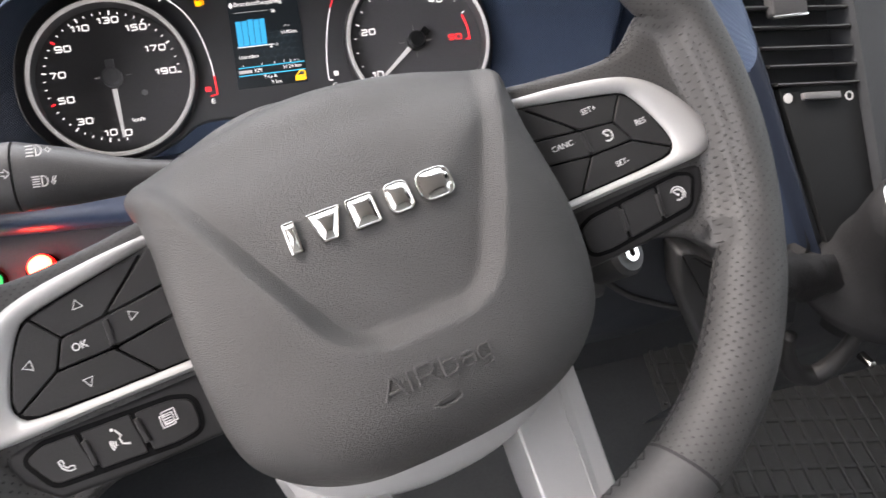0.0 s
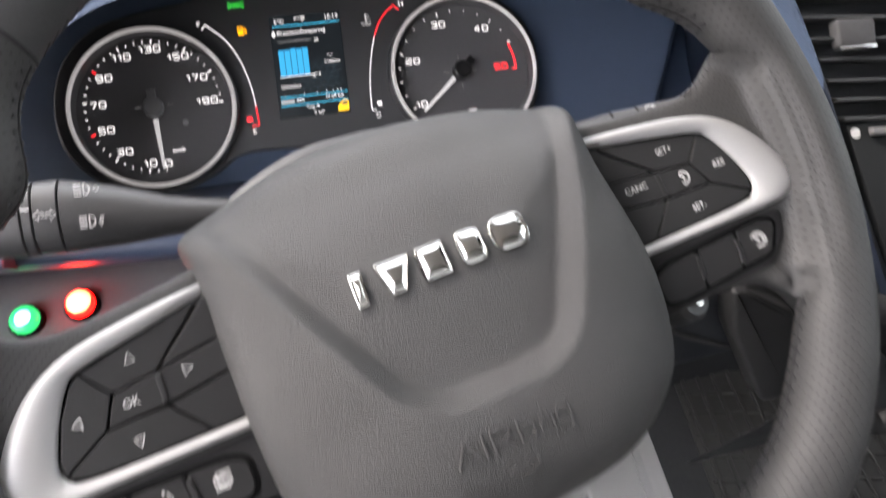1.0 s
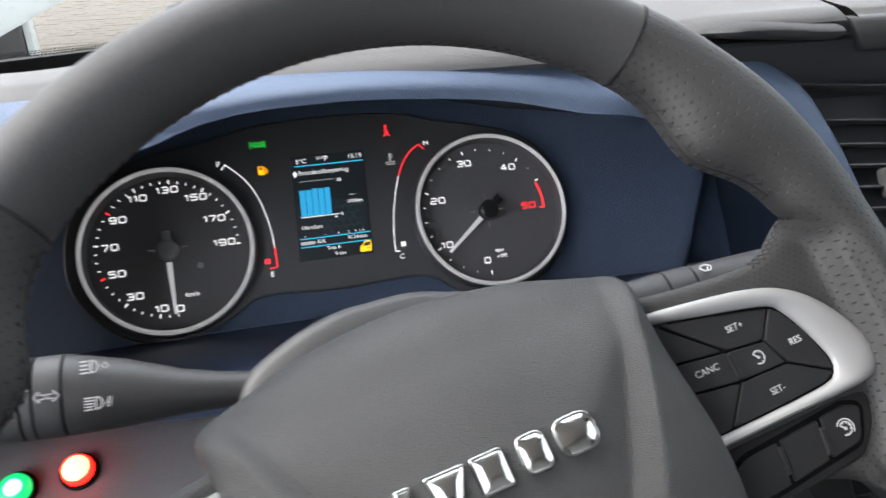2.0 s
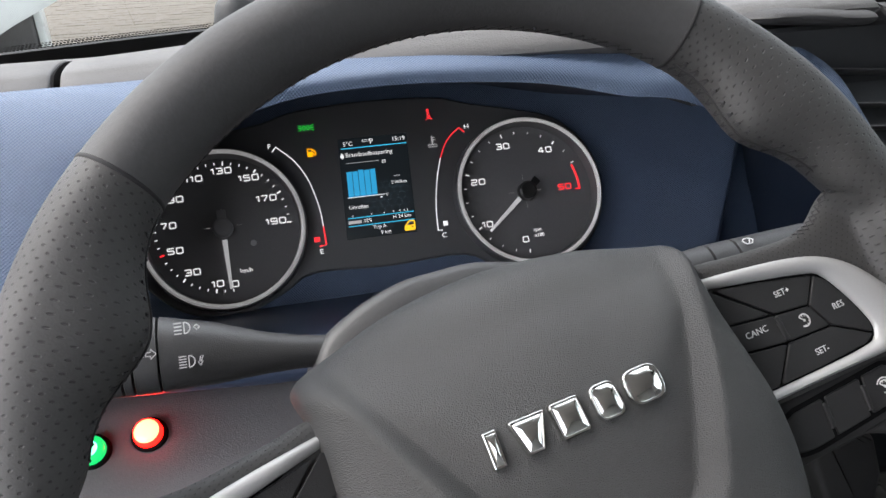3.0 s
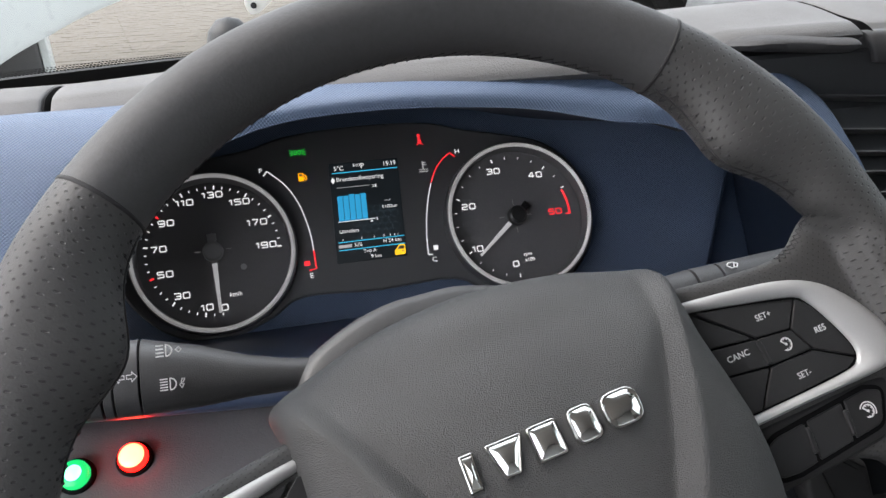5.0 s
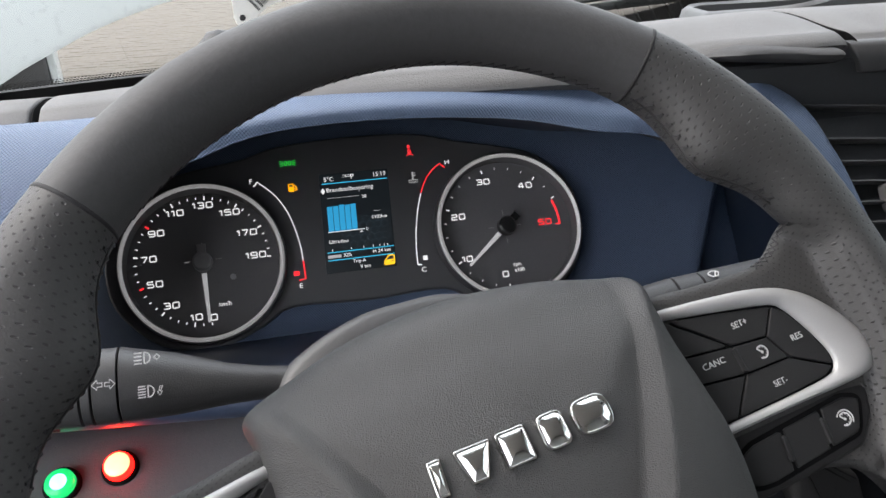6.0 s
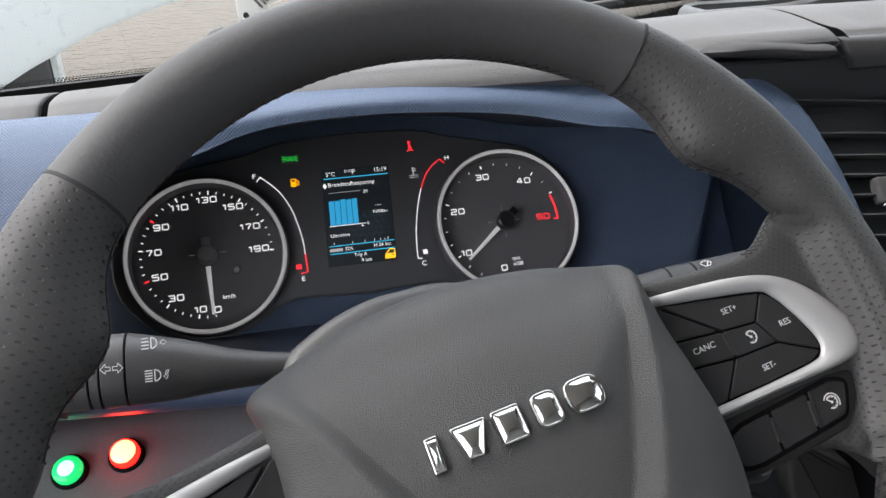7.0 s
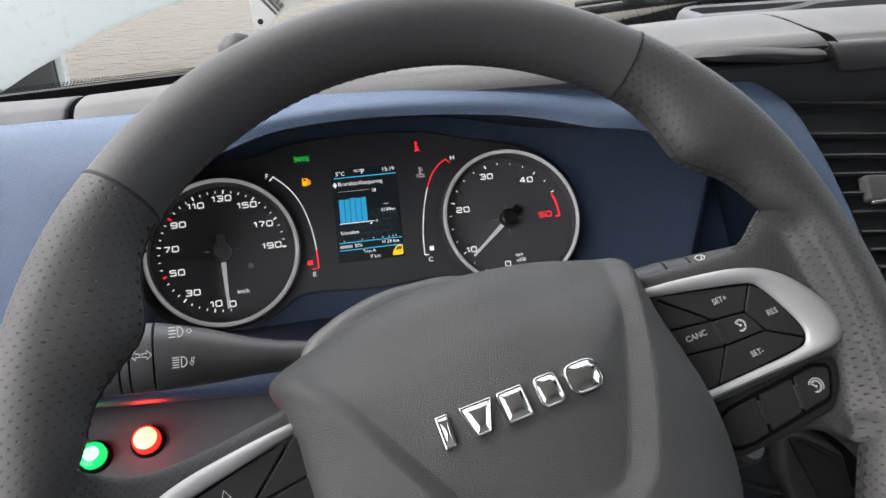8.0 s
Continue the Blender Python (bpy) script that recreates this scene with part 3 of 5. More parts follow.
def spoke(side):
    top = spline([(55, 36), (80, 33), (104, 30), (126, 28.6), (136, 30.2), (143, 34.5), (148, 40.5), (151.5, 47.5)] if side > 0 else [(55, 36), (80, 32.5), (104, 28.8), (126, 26.8), (138, 28.0), (147, 31.8), (154, 37), (159, 43)], 6)
    low = spline([(55, -53), (85, -53.2), (112, -53.6), (128, -57.5), (138, -65), (144, -76), (146, -86)], 6)
    rows = []
    for n, ((ut, vt), (ul, vl)) in enumerate(zip(top, low)):
        row, end = [], smooth01(0.45, 1.0, n / (len(top) - 1))
        for k in range(37):
            w = 0.5 - 0.5 * math.cos(math.pi * k / 36)
            u, v = ut + (ul - ut) * w, vt + (vl - vt) * w
            d = min(w, 1 - w) * math.hypot(ul - ut, vl - vt)
            u += end * smooth01(0, 9, d) * (max(u, math.sqrt(168.5 ** 2 - v * v)) - u)
            z0 = -0.0068 - 0.10 * (0.140 - u / 1000)
            lean = math.degrees(math.atan2(v, u))
            inner, _, thick, _ = rim_shape(lean)
            q = smooth01(1, 22, d) if k <= 18 else 1.0
            c = (170.5 - math.hypot(u, v)) / 1000 / (inner + 0.003 * q)
            rise = thick * (1 - abs(c) ** (2 + 0.4 * q)) ** (0.5 + 0.1 * q) if abs(c) < 1 else -0.03 * (c - 1)
            rise -= 0.0007 * (1 - smooth01(0, 2.5, d))
            true = (170.5 - math.hypot(u, v)) / 1000 / inner
            bare = thick * math.sqrt(1 - true * true) if abs(true) < 1 else -0.03
            if c < 1.2 and k > 18:
                rise = bare + (rise - bare) * smooth01(0, 12, d) - 0.0008 * (1 - smooth01(0, 3, d))
            near = smooth01(168.3, 158, math.hypot(u, v))
            if bare > 0:
                rise = bare + (rise - bare) * near - 0.0002 * (1 - near)
            z = z0 + 0.0025 * math.log(1 + math.exp((rise - z0) / 0.0025)) + 0.0001
            if d < 5:
                z -= (0.005 - 0.001 * math.sqrt(25 - (5 - d) ** 2)) * (1 - smooth01(146, 160, math.hypot(u, v)))
            row.append((u * side / 1000, v / 1000, z))
        under = [(row[i][0], row[i][1], row[0 if i < 18 else -1][2] - 0.012) for i in (5, -6)]
        rows.append([under[0]] + row + [under[1]])
    def spoke_uv(i, j):
        x, y, _ = rows[min(i, len(rows) - 1)][min(j, 38)]
        return (math.atan2(y, x) % (2 * math.pi)) * RIM if x < 0 else math.atan2(y, x) * RIM, 0.0259 + (RIM - 0.1685) * 1.2 + (0.1685 - math.hypot(x, y)) * 1.75

    part("spoke", loft(rows, closed=False, uv=spoke_uv), PERF, wheel, "perforated leather spoke cover", smooth=180)
    if side > 0:
        bm = bmesh.new()
        edge = [(Vector(r[2]), Vector(r[2]) + (Vector(r[5]) - Vector(r[2])).normalized() * 0.0032) for r in rows[20:40:2]]
        up = Vector((0, 0.0003, 0.0006))
        for (a, b), (c, d) in zip(edge, edge[1:]):
            tube([a + up, (a + d) / 2 + up, d + up], 0.0003, 5, bm)
            tube([b + up, (b + c) / 2 + up, c + up], 0.0003, 5, bm)
        part("stitching", bm, THREAD, wheel, "black cross stitching")
    panel = part("switch_panel", slab(rounded(mm([(66, 26), (100, 20.5), (130, 12.5), (150, -12), (152, -24), (140, -27), (66, -28)], side), 0.002), -0.012, -0.0052, 0.0004), GAP, wheel, "black switch panel base")
    outer = [(62, 29.0), (77, 26.4), (103, 23), (120, 20.3), (133, 16.5), (143, 10), (151, 1), (157, -9), (160, -17.5), (158.5, -24), (152, -27.6), (139, -28.4), (109, -28.2), (62, -29)]
    inner = [(62, 24.6), (80, 21.3), (100.5, 17), (124.6, 11.9), (130.5, 8), (136.3, -2), (141, -14.5), (140, -20.8), (134, -23.2), (110.7, -24.2), (62, -24.8)]
    o, i = spline([(x, y) for x, y in outer], 6), spline(inner, 7)
    m = 70
    def even(path):
        p = np.array(path)
        d = np.r_[0, np.cumsum(np.linalg.norm(np.diff(p, axis=0), axis=1))]
        s = np.linspace(0, d[-1], m)
        return np.c_[np.interp(s, d, p[:, 0]), np.interp(s, d, p[:, 1])]
    eo, ei = even(o), even(i)
    rings = []
    for a, b in zip(eo, ei):
        row = []
        for f, z in ((0.0, -0.0135), (0.0, -0.0048), (0.05, -0.0034), (0.3, -0.0018), (0.62, -0.0019), (0.93, -0.0034), (1.0, -0.0046), (1.0, -0.0135)):
            q = a * (1 - f) + b * f
            row.append((q[0] * side / 1000, q[1] / 1000, z))
        rings.append(row)
    part("silver_frame", loft(rings, caps=True), SILVER, panel, "satin silver frame round the switches", smooth=60)
    n1, n2, n3, n4, top, rt = (101, 2), (117.4, 0.3), (123, -10.4), (101.4, -10), (125.8, 11.0), (140.2, -20)
    shapes = (
        ("plus_key", [(79.5, 20.7), (100.5, 16.7), top, n2, n1], 0),
        ("resume_key", [top, (130.2, 7.6), (136, -2), (140.4, -14.5), rt, n3, n2], 1),
        ("minus_key", [n4, n3, rt, (134, -22.9), (110.7, -23.9), (90, -24.2)], 2),
        ("inner_key", [(64, 7), n1, n4, (64, -4.6)], 3),
        ("blank_cap", [(64, -5), n4, (90, -24.3), (64, -24.5)], 4),
        ("blank_cap", [(79, 20.6), n1, (64, 7.3), (64, 22)], 5),
        ("centre_key", [n1, n2, n3, n4], 6))
    for name, pts, k in shapes:
        p = inset(rounded(mm(pts, side), 0.0013, 4), 0.00048)
        part(name, slab(p, -0.011, -0.0040 + (0.0003 if k in (3, 6) else 0), 0.0004), SWITCH, panel, smooth=0)
    part("rocker_bar", slab(rounded(mm([(99.6, 1.0), (101.8, 1.0), (102.4, -8.8), (100.2, -8.8)], side), 0.0006), -0.011, -0.0030, 0.0005), SWITCH, panel, smooth=0)
    # lower row of keys
    low = part("lower_switch_block", slab(rounded(mm([(64, -30.2), (138, -29.6), (151, -31), (147, -43), (138, -52.8), (112, -54.6), (64, -55.5)], side), [0.001, 0.003, 0.004, 0.006, 0.007, 0.008, 0.001]), -0.014, -0.0058, 0.0022), SWITCH, wheel, "black plastic lower switch block")
    well = mm([(83.0, -37.5), (91, -34.6), (137, -31.8), (144.5, -34.6), (138, -47.5), (94, -51.3), (83.5, -50.5)], side)
    part("key_gap", slab(inset(rounded(well, 0.006, 6), -0.0011), -0.012, -0.0054, 0.0001), GAP, low)
    for pts in ([(83, -37.5), (91, -34.6), (104.9, -33.8), (103, -50.5), (94, -51.3), (83.5, -50.5)],
                [(105.1, -33.7), (124.9, -32.6), (122.2, -48.9), (103.3, -50.5)],
                [(125.1, -32.5), (137, -31.8), (144.5, -34.6), (138, -47.5), (122.5, -48.8)]):
        rr = [0.006 if abs(x - 104) > 4 and abs(x - 123.7) > 3 else 0.0018 for x, y in pts]
        p = inset(rounded(mm(pts, side), rr if side > 0 else rr[::-1], 6), 0.00075)
        part("key", slab(p, -0.011, -0.0046, 0.0005), SWITCH, low, smooth=0)
    for x in (104.0, 123.6):
        part("rocker_bar", slab(rounded(mm([(x - 1, -36.5), (x + 1.2, -36.5), (x + 0.2, -46.4), (x - 2.0, -46.4)], side), 0.0007), -0.011, -0.0036, 0.0006), SWITCH, low, smooth=0)
    arm = mm([(72, -76), (69, -93), (55, -156), (24, -158), (26, -135), (30, -112), (36, -84)], side)
    leg = part("lower_spoke", slab(rounded(arm, 0.006), -0.060, -0.027, 0.0015), SILVER, wheel, "satin silver lower spoke", smooth=40)
    facet = mm([(71, -84), (68.4, -96), (54.6, -154), (44, -154.5), (53, -112), (60, -90)], side)
    side_facet = part("side_facet", loft([[(x, y, -0.05) for x, y in facet], [(x, y, -0.0262 - 0.003 * (i in (0, 1, 2))) for i, (x, y) in enumerate(facet)]], caps=True), SILVER, leg, smooth=20)
    for v in list(leg.data.vertices) + list(side_facet.data.vertices):
        v.co.z += (-v.co.y - 0.115) * 0.42
    return panel, low


# silver bridge along the pad's lower edge, between the two lower spokes
curve = spline([(-70, -82), (-56, -97), (-38, -107), (-18, -112), (0, -113), (18, -112), (38, -107), (56, -97), (70, -82)], 6)
rows = []
for x, y in curve:
    n = math.hypot(x, y + 20)
    dx, dy = x / n, (y + 20) / n
    rows.append([((x + dx * o) / 1000, (y + dy * o) / 1000, z) for o, z in ((-26, -0.040), (-24, -0.028), (-6, -0.0290), (-1.5, -0.0305), (0, -0.033), (0, -0.046))])
part("spoke_bridge", loft(rows, caps=True), SILVER, wheel, "satin silver bridge under the airbag cover", smooth=50)
right_panel, right_low = spoke(1)
left_panel, left_low = spoke(-1)
ZT = -0.00385

for words, x, y in (("SET+", 108.2, 9.2), ("RES", 130.2, -4.0), ("CANC", 90.2, -1.4), ("SET-", 113.8, -17.6)):
    writing("key_lettering", words, 0.0036, x / 1000, y / 1000, ZT + (0.0003 if words == "CANC" else 0), PRINT, right_panel, wide=1.0, raised=0.00012)
ZC = ZT + 0.0003


def dial_icon(cx, cy, r, z, parent, ring=False):
    bm = bmesh.new()
    ribbon(ring_pts(cx, cy, r, -40, 220, 26), r * 0.2, z, 0.00012, bm)
    ribbon([(cx + r * 0.05, cy - r * 0.1), (cx - r * 0.75, cy + r * 0.75)], r * 0.2, z, 0.00012, bm)
    for a in (-10, 30, 70, 110, 150, 190):
        ribbon([ring_pts(cx, cy, r * 0.7, a, a, 1)[0], ring_pts(cx, cy, r * 0.95, a, a, 1)[0]], r * 0.16, z, 0.00012, bm)
    disc(cx, cy, r * 0.24, z, z + 0.00012, 12, 0.00005, bm)
    if ring:
        ribbon(ring_pts(cx, cy, r * 1.42, -60, 130, 26), r * 0.18, z, 0.00012, bm)
    part("speed_symbol", bm, PRINT, parent)


dial_icon(0.1120, -0.0044, 0.0025, ZC, right_panel)
dial_icon(0.1335, -0.0404, 0.0025, -0.0045, right_low, True)
for cx, cy, rot in ((-108.0, 9.4, 0), (-114.0, -17.6, 180), (-131.0, -5.0, 90), (-91.5, -1.0, 270)):
    tri = [(math.cos(radians(rot + 90 + k * 120)) * 0.0021 + cx / 1000, math.sin(radians(rot + 90 + k * 120)) * 0.0021 + cy / 1000) for k in range(3)]
    part("arrow_symbol", ribbon(tri, 0.0005, ZT + (0.0003 if rot == 270 else 0), 0.00012, closed=True), PRINT, left_panel)
writing("key_lettering", "OK", 0.0041, -0.1122, -0.0046, ZC, PRINT, left_panel, raised=0.00012)
ZL = -0.0045
part("telephone_symbol", ribbon([(x / 1000 - 0.1315, y / 1000 - 0.0420) for x, y in ((-2.6, 2.2), (-1.4, 2.4), (-1.0, 0.8), (-1.6, 0.3), (-0.2, -1.2), (0.4, -0.7), (1.9, -1.2), (1.8, -2.4), (-0.2, -2.3), (-2.2, -0.4))], 0.00045, ZL, 0.00012, closed=True), PRINT, left_low)
bm = bmesh.new()
ribbon([(-0.1125, -0.0375), (-0.1110, -0.0400), (-0.1120, -0.0408), (-0.1115, -0.0430), (-0.1090, -0.0440)], 0.0006, ZL, 0.00012, bm)
disc(-0.1135, -0.0370, 0.0006, ZL, ZL + 0.00012, 10, 0.00005, bm)
for k in range(3):
    ribbon(ring_pts(-0.1120, -0.0420, 0.0018 + 0.0009 * k, 235, 295, 6), 0.0005, ZL, 0.00012, bm)
part("voice_symbol", bm, PRINT, left_low)
bm = bmesh.new()
for dx, dy in ((0, 0), (0.0011, 0.0011)):
    ribbon([(-0.0965 + dx, -0.0440 + dy), (-0.0920 + dx, -0.0440 + dy), (-0.0920 + dx, -0.0395 + dy), (-0.0965 + dx, -0.0395 + dy)], 0.0005, ZL, 0.00012, bm, closed=True)
for k in range(4):
    ribbon([(-0.0958, -0.0432 + 0.001 * k), (-0.0927, -0.0432 + 0.001 * k)], 0.0004, ZL, 0.00012, bm)
part("list_symbol", bm, PRINT, left_low)
part("hub_boss", turned([(0.0, -0.012), (0.055, -0.012), (0.062, -0.03), (0.058, -0.075), (0.0, -0.075)], 40, (0.0, -0.02), loop=False), DARK, wheel, "dark plastic boss behind the airbag pad")

# the switch panels fall away towards the hub
for ob in wheel.children_recursive:
    root = ob if ob.parent == wheel else ob.parent
    if root.name.split(".")[0] in ("switch_panel", "lower_switch_block"):
        for v in ob.data.vertices:
            u, w = abs(v.co.x), v.co.y
            v.co.x += math.copysign(0.0024 * (1 - smooth01(0.095, 0.140, u)), v.co.x)
            v.co.z -= 0.10 * (0.140 - abs(v.co.x))
            if ob.name.startswith(("silver_frame", "switch_panel")):
                v.co.z -= 0.004 * (1 - smooth01(0.070, 0.095, u)) * smooth01(0.010, 0.026, w)

# ---- instrument cluster ----
SC, TCX = (0.0015, 0.0008), (0.2182, 0.0)
cluster = thing("instrument_cluster", DASH, "lit black instrument cluster with two round dials and a display", "instrument cluster")
face_outline = [(-0.045, -0.042), (-0.060, -0.020), (-0.062, 0.010), (-0.052, 0.038), (-0.030, 0.058), (0.0, 0.066), (0.034, 0.071), (0.060, 0.078), (0.110, 0.081), (0.160, 0.079),
                (0.190, 0.071), (0.222, 0.064), (0.252, 0.054), (0.274, 0.030), (0.280, 0.0), (0.272, -0.030), (0.250, -0.052), (0.220, -0.061), (0.190, -0.054), (0.166, -0.040),
                (0.110, -0.041), (0.058, -0.039), (0.036, -0.050), (0.005, -0.061), (-0.025, -0.056)]
part("face_plate", slab(spline(face_outline, 4, True), -0.02, 0.0, 0.002), BLACKGLOSS, cluster, "gloss black face plate", smooth=50)


def dial(name, centre, label, ring_at, grow=0.0):
    d = part(name, disc(*ring_at, 0.0518, -0.004, 0.0004, 72, 0.0001), DIALFACE, cluster, label, smooth=0)
    r0, r1 = grow + 0.0517, grow + 0.0540
    part("dial_wall", turned([(r0 - 0.0014, 0.0), (r0 - 0.0004, 0.0100), (r0, 0.0100), (r0, 0.0)], 72, ring_at), DIALFACE, d, "black inner wall of the dial", smooth=50)
    part("bezel_ring", turned([(r0 - 0.0004, 0.0098), (r0 + 0.0001, 0.0114), (r0 + 0.0007, 0.0119), (r1 - 0.0008, 0.0122), (r1, 0.0112), (r1 + 0.0008, 0.0), (r0 + 0.0004, 0.0)], 96, ring_at), RING, d, "satin grey bezel ring with a faint added glow", smooth=50)
    part("shroud", turned([(r1 + 0.0004, -0.004), (r1 + 0.0004, 0.0104), (r1 + 0.0012, 0.0100), (r1 + 0.0022, -0.004)], 72, ring_at), BLACKGLOSS, d, "black surround", smooth=50)
    return d


def needle(parent, face, deg, shift, hub):
    a, centre = radians(deg), (face[0] + shift[0], face[1] + shift[1])
    d, s = np.array((math.sin(a), math.cos(a))), np.array((math.cos(a), -math.sin(a)))
    c = np.array(centre)
    pts = [c + d * 0.008 + s * 0.0017, c + d * 0.0415 + s * 0.0009, c + d * 0.0415 - s * 0.0009, c + d * 0.008 - s * 0.0017]
    part("needle", slab([tuple(p) for p in pts][::-1], 0.0046, 0.0058, 0.0003), NEEDLE, parent, "pale needle")
    tail = [c - d * 0.0125 + s * 0.003, c + d * 0.006 + s * 0.0026, c + d * 0.006 - s * 0.0026, c - d * 0.0125 - s * 0.003]
    part("needle_tail", slab([tuple(p) for p in tail][::-1], 0.0042, 0.0062, 0.0005), hub, parent)
    part("hub_cap", turned([(0.0, 0.0102), (0.0052, 0.0100), (0.0066, 0.0088), (0.0068, 0.003)], 36, centre, loop=False), hub, parent, "needle hub")
    bm = bmesh.new()
    for q in (0, 90, 180, 270):
        if abs((q - deg + 180) % 360 - 180) > 25:
            ribbon([ring_pts(*face, 0.0085, q, q, 1)[0], ring_pts(*face, 0.0125, q, q, 1)[0]], 0.0003, 0.0005, 0.0001, bm)
    part("cross_marks", bm, LITDIM, parent)


def scale_marks(parent, centre, angles, r0, r1, w, mat):
    for a in angles:
        part("scale_mark", ribbon([ring_pts(*centre, r0, a, a, 1)[0], ring_pts(*centre, r1, a, a, 1)[0]], w, 0.0005, 0.00015), mat, parent, smooth=0)


# squared dial numerals on a unit box: strokes with rounded corners
NUMERALS = {"0": (1.0, [[(0, 0), (0, 1), (1, 1), (1, 0), (0, 0)]]), "1": (0.46, [[(0, 0.80), (0.40, 1), (0.40, 0)]]),
            "2": (1.0, [[(0, 1), (1, 1), (1, 0.5), (0, 0.5), (0, 0), (1, 0)]]), "3": (1.0, [[(0, 1), (1, 1), (1, 0), (0, 0)], [(0.28, 0.5), (1, 0.5)]]),
            "4": (1.1, [[(0.78, 0), (0.78, 1), (0.62, 1), (0, 0.30), (1.05, 0.30)]]), "5": (1.0, [[(1, 1), (0, 1), (0, 0.56), (1, 0.56), (1, 0), (0, 0)]]),
            "7": (0.95, [[(0, 1), (1, 1), (0.38, 0)]]), "9": (1.0, [[(1, 0.46), (0, 0.46), (0, 1), (1, 1), (1, 0), (0.06, 0)]])}


def soft_corners(pts, r=0.2, n=4):
    """An open line, or a closed one that ends where it begins, with rounded corners."""
    shut = pts[0] == pts[-1]
    p = [np.array(q, float) for q in (pts[:-1] if shut else pts)]
    k, out = len(p), []
    for i in range(k):
        if not shut and i in (0, k - 1):
            out.append(tuple(p[i]))
            continue
        a, b, c = p[i - 1], p[i], p[(i + 1) % k]
        u, v = a - b, c - b
        d = min(r, 0.45 * np.linalg.norm(u), 0.45 * np.linalg.norm(v))
        p0, p1 = b + u / np.linalg.norm(u) * d, b + v / np.linalg.norm(v) * d
        out += [tuple((1 - t) ** 2 * p0 + 2 * t * (1 - t) * b + t * t * p1) for t in (j / n for j in range(n + 1))]
    return out, shut


def dial_number(text, cx, cy, mat, parent, h=0.0038, w=0.0040, gap=0.0018, stroke=0.00078):
    """A number of squared digits about (cx, cy), each digit a part."""
    x = cx - (sum(NUMERALS[c][0] * w for c in text) + gap * (len(text) - 1)) / 2
    for c in text:
        wide, lines = NUMERALS[c]
        bm = bmesh.new()
        for line in lines:
            pts, shut = soft_corners(line)
            ribbon([(x + a * w, cy + (b - 0.5) * h) for a, b in pts], stroke, 0.0005, 0.0002, bm, shut)
        part("dial_digit", bm, mat, parent, smooth=0)
        x += wide * w + gap


def speed_angle(v):
    return 6 + 1.449 * (v - 130)


def rev_angle(v):
    return -175 + 5.36 * v


speedo = dial("speedometer", SC, "black speedometer dial with white numbers", (0.0020, -0.0018), 0.0000)
scale_marks(speedo, SC, [speed_angle(v) for v in range(0, 191, 5) if v % 20 != 10], 0.0434, 0.0451, 0.00065, LIT)
scale_marks(speedo, SC, [speed_angle(v) for v in range(10, 191, 20) if v not in (50, 90)], 0.0428, 0.0457, 0.0010, LIT)
scale_marks(speedo, SC, [speed_angle(v) for v in (50, 90)], 0.0425, 0.0455, 0.0012, LITRED)
for number, x, y in (("10", -6.6, -37.6), ("0", 4.9, -39.1), ("30", -21.8, -27.6), ("50", -31.2, -11.8), ("70", -33.8, 5.7), ("90", -27.5, 23.2), ("110", -14.3, 36.1),
                     ("130", 4.5, 39.8), ("150", 22.1, 32.9), ("170", 32.3, 17.1), ("190", 36.7, 0.4)):
    dial_number(number, x / 1000, y / 1000, LIT, speedo)
writing("unit_lettering", "km/h", 0.0042, SC[0] + 0.0117, SC[1] - 0.0317, 0.0005, LIT, speedo)
part("sensor_dot", disc(SC[0] + 0.0187, SC[1] - 0.0137, 0.0021, -0.001, 0.0007, 20, 0.0001), SENSOR, speedo)
needle(speedo, SC, 179.0, (0.0001, -0.0020), HUB)

tacho = dial("rev_counter", TCX, "black rev counter dial with a red zone", (0.2196, -0.0008))
scale_marks(tacho, TCX, [rev_angle(v) for v in (2.5, 5, 7.5, 12.5, 15, 17.5, 22.5, 25, 27.5, 32.5, 35, 37.5, 42.5)], 0.0441, 0.0457, 0.00065, LIT)
scale_marks(tacho, TCX, [rev_angle(v) for v in (0, 10, 20, 30, 40, 45)], 0.0432, 0.0459, 0.0009, LIT)
part("red_zone", ribbon(ring_pts(*TCX, 0.0428, rev_angle(45.3), rev_angle(50), 20), 0.0015, 0.0005, 0.00015), LITRED, tacho, smooth=0)
part("red_zone_end", ribbon([(TCX[0] + 0.0395, TCX[1] - 0.0025), (TCX[0] + 0.0435, TCX[1] - 0.0025)], 0.0010, 0.0005, 0.00015), LITRED, tacho, smooth=0)
for number, x, y in (("0", 212.6, -35.5), ("10", 185.7, -21.0), ("20", 184.0, 11.0), ("30", 207.1, 35.7), ("40", 239.1, 29.7), ("50", 249.6, 0.1)):
    dial_number(number, x / 1000, y / 1000, LITRED if number == "50" else LIT, tacho)
writing("unit_lettering", "rpm", 0.0038, TCX[0] + 0.0045, TCX[1] - 0.0300, 0.0005, LIT, tacho)
writing("unit_lettering", "x100", 0.0038, TCX[0] + 0.0054, TCX[1] - 0.0335, 0.0005, LIT, tacho)
needle(tacho, TCX, rev_angle(IDLE_RPM), (0.0, -0.0005), HUBBLACK)

fuel = part("fuel_gauge", ribbon(spline([(0.0435, 0.0525), (0.0545, 0.0415), (0.0620, 0.0280), (0.0660, 0.0140), (0.0680, 0.0020), (0.0685, -0.0075)], 8), 0.0007, 0.0002, 0.0002), LIT, cluster, "curved white fuel gauge line with a red end", smooth=0)
part("gauge_hook", ribbon([(0.0435, 0.0528), (0.0405, 0.0495)], 0.0008, 0.0002, 0.0002), LIT, fuel, smooth=0)
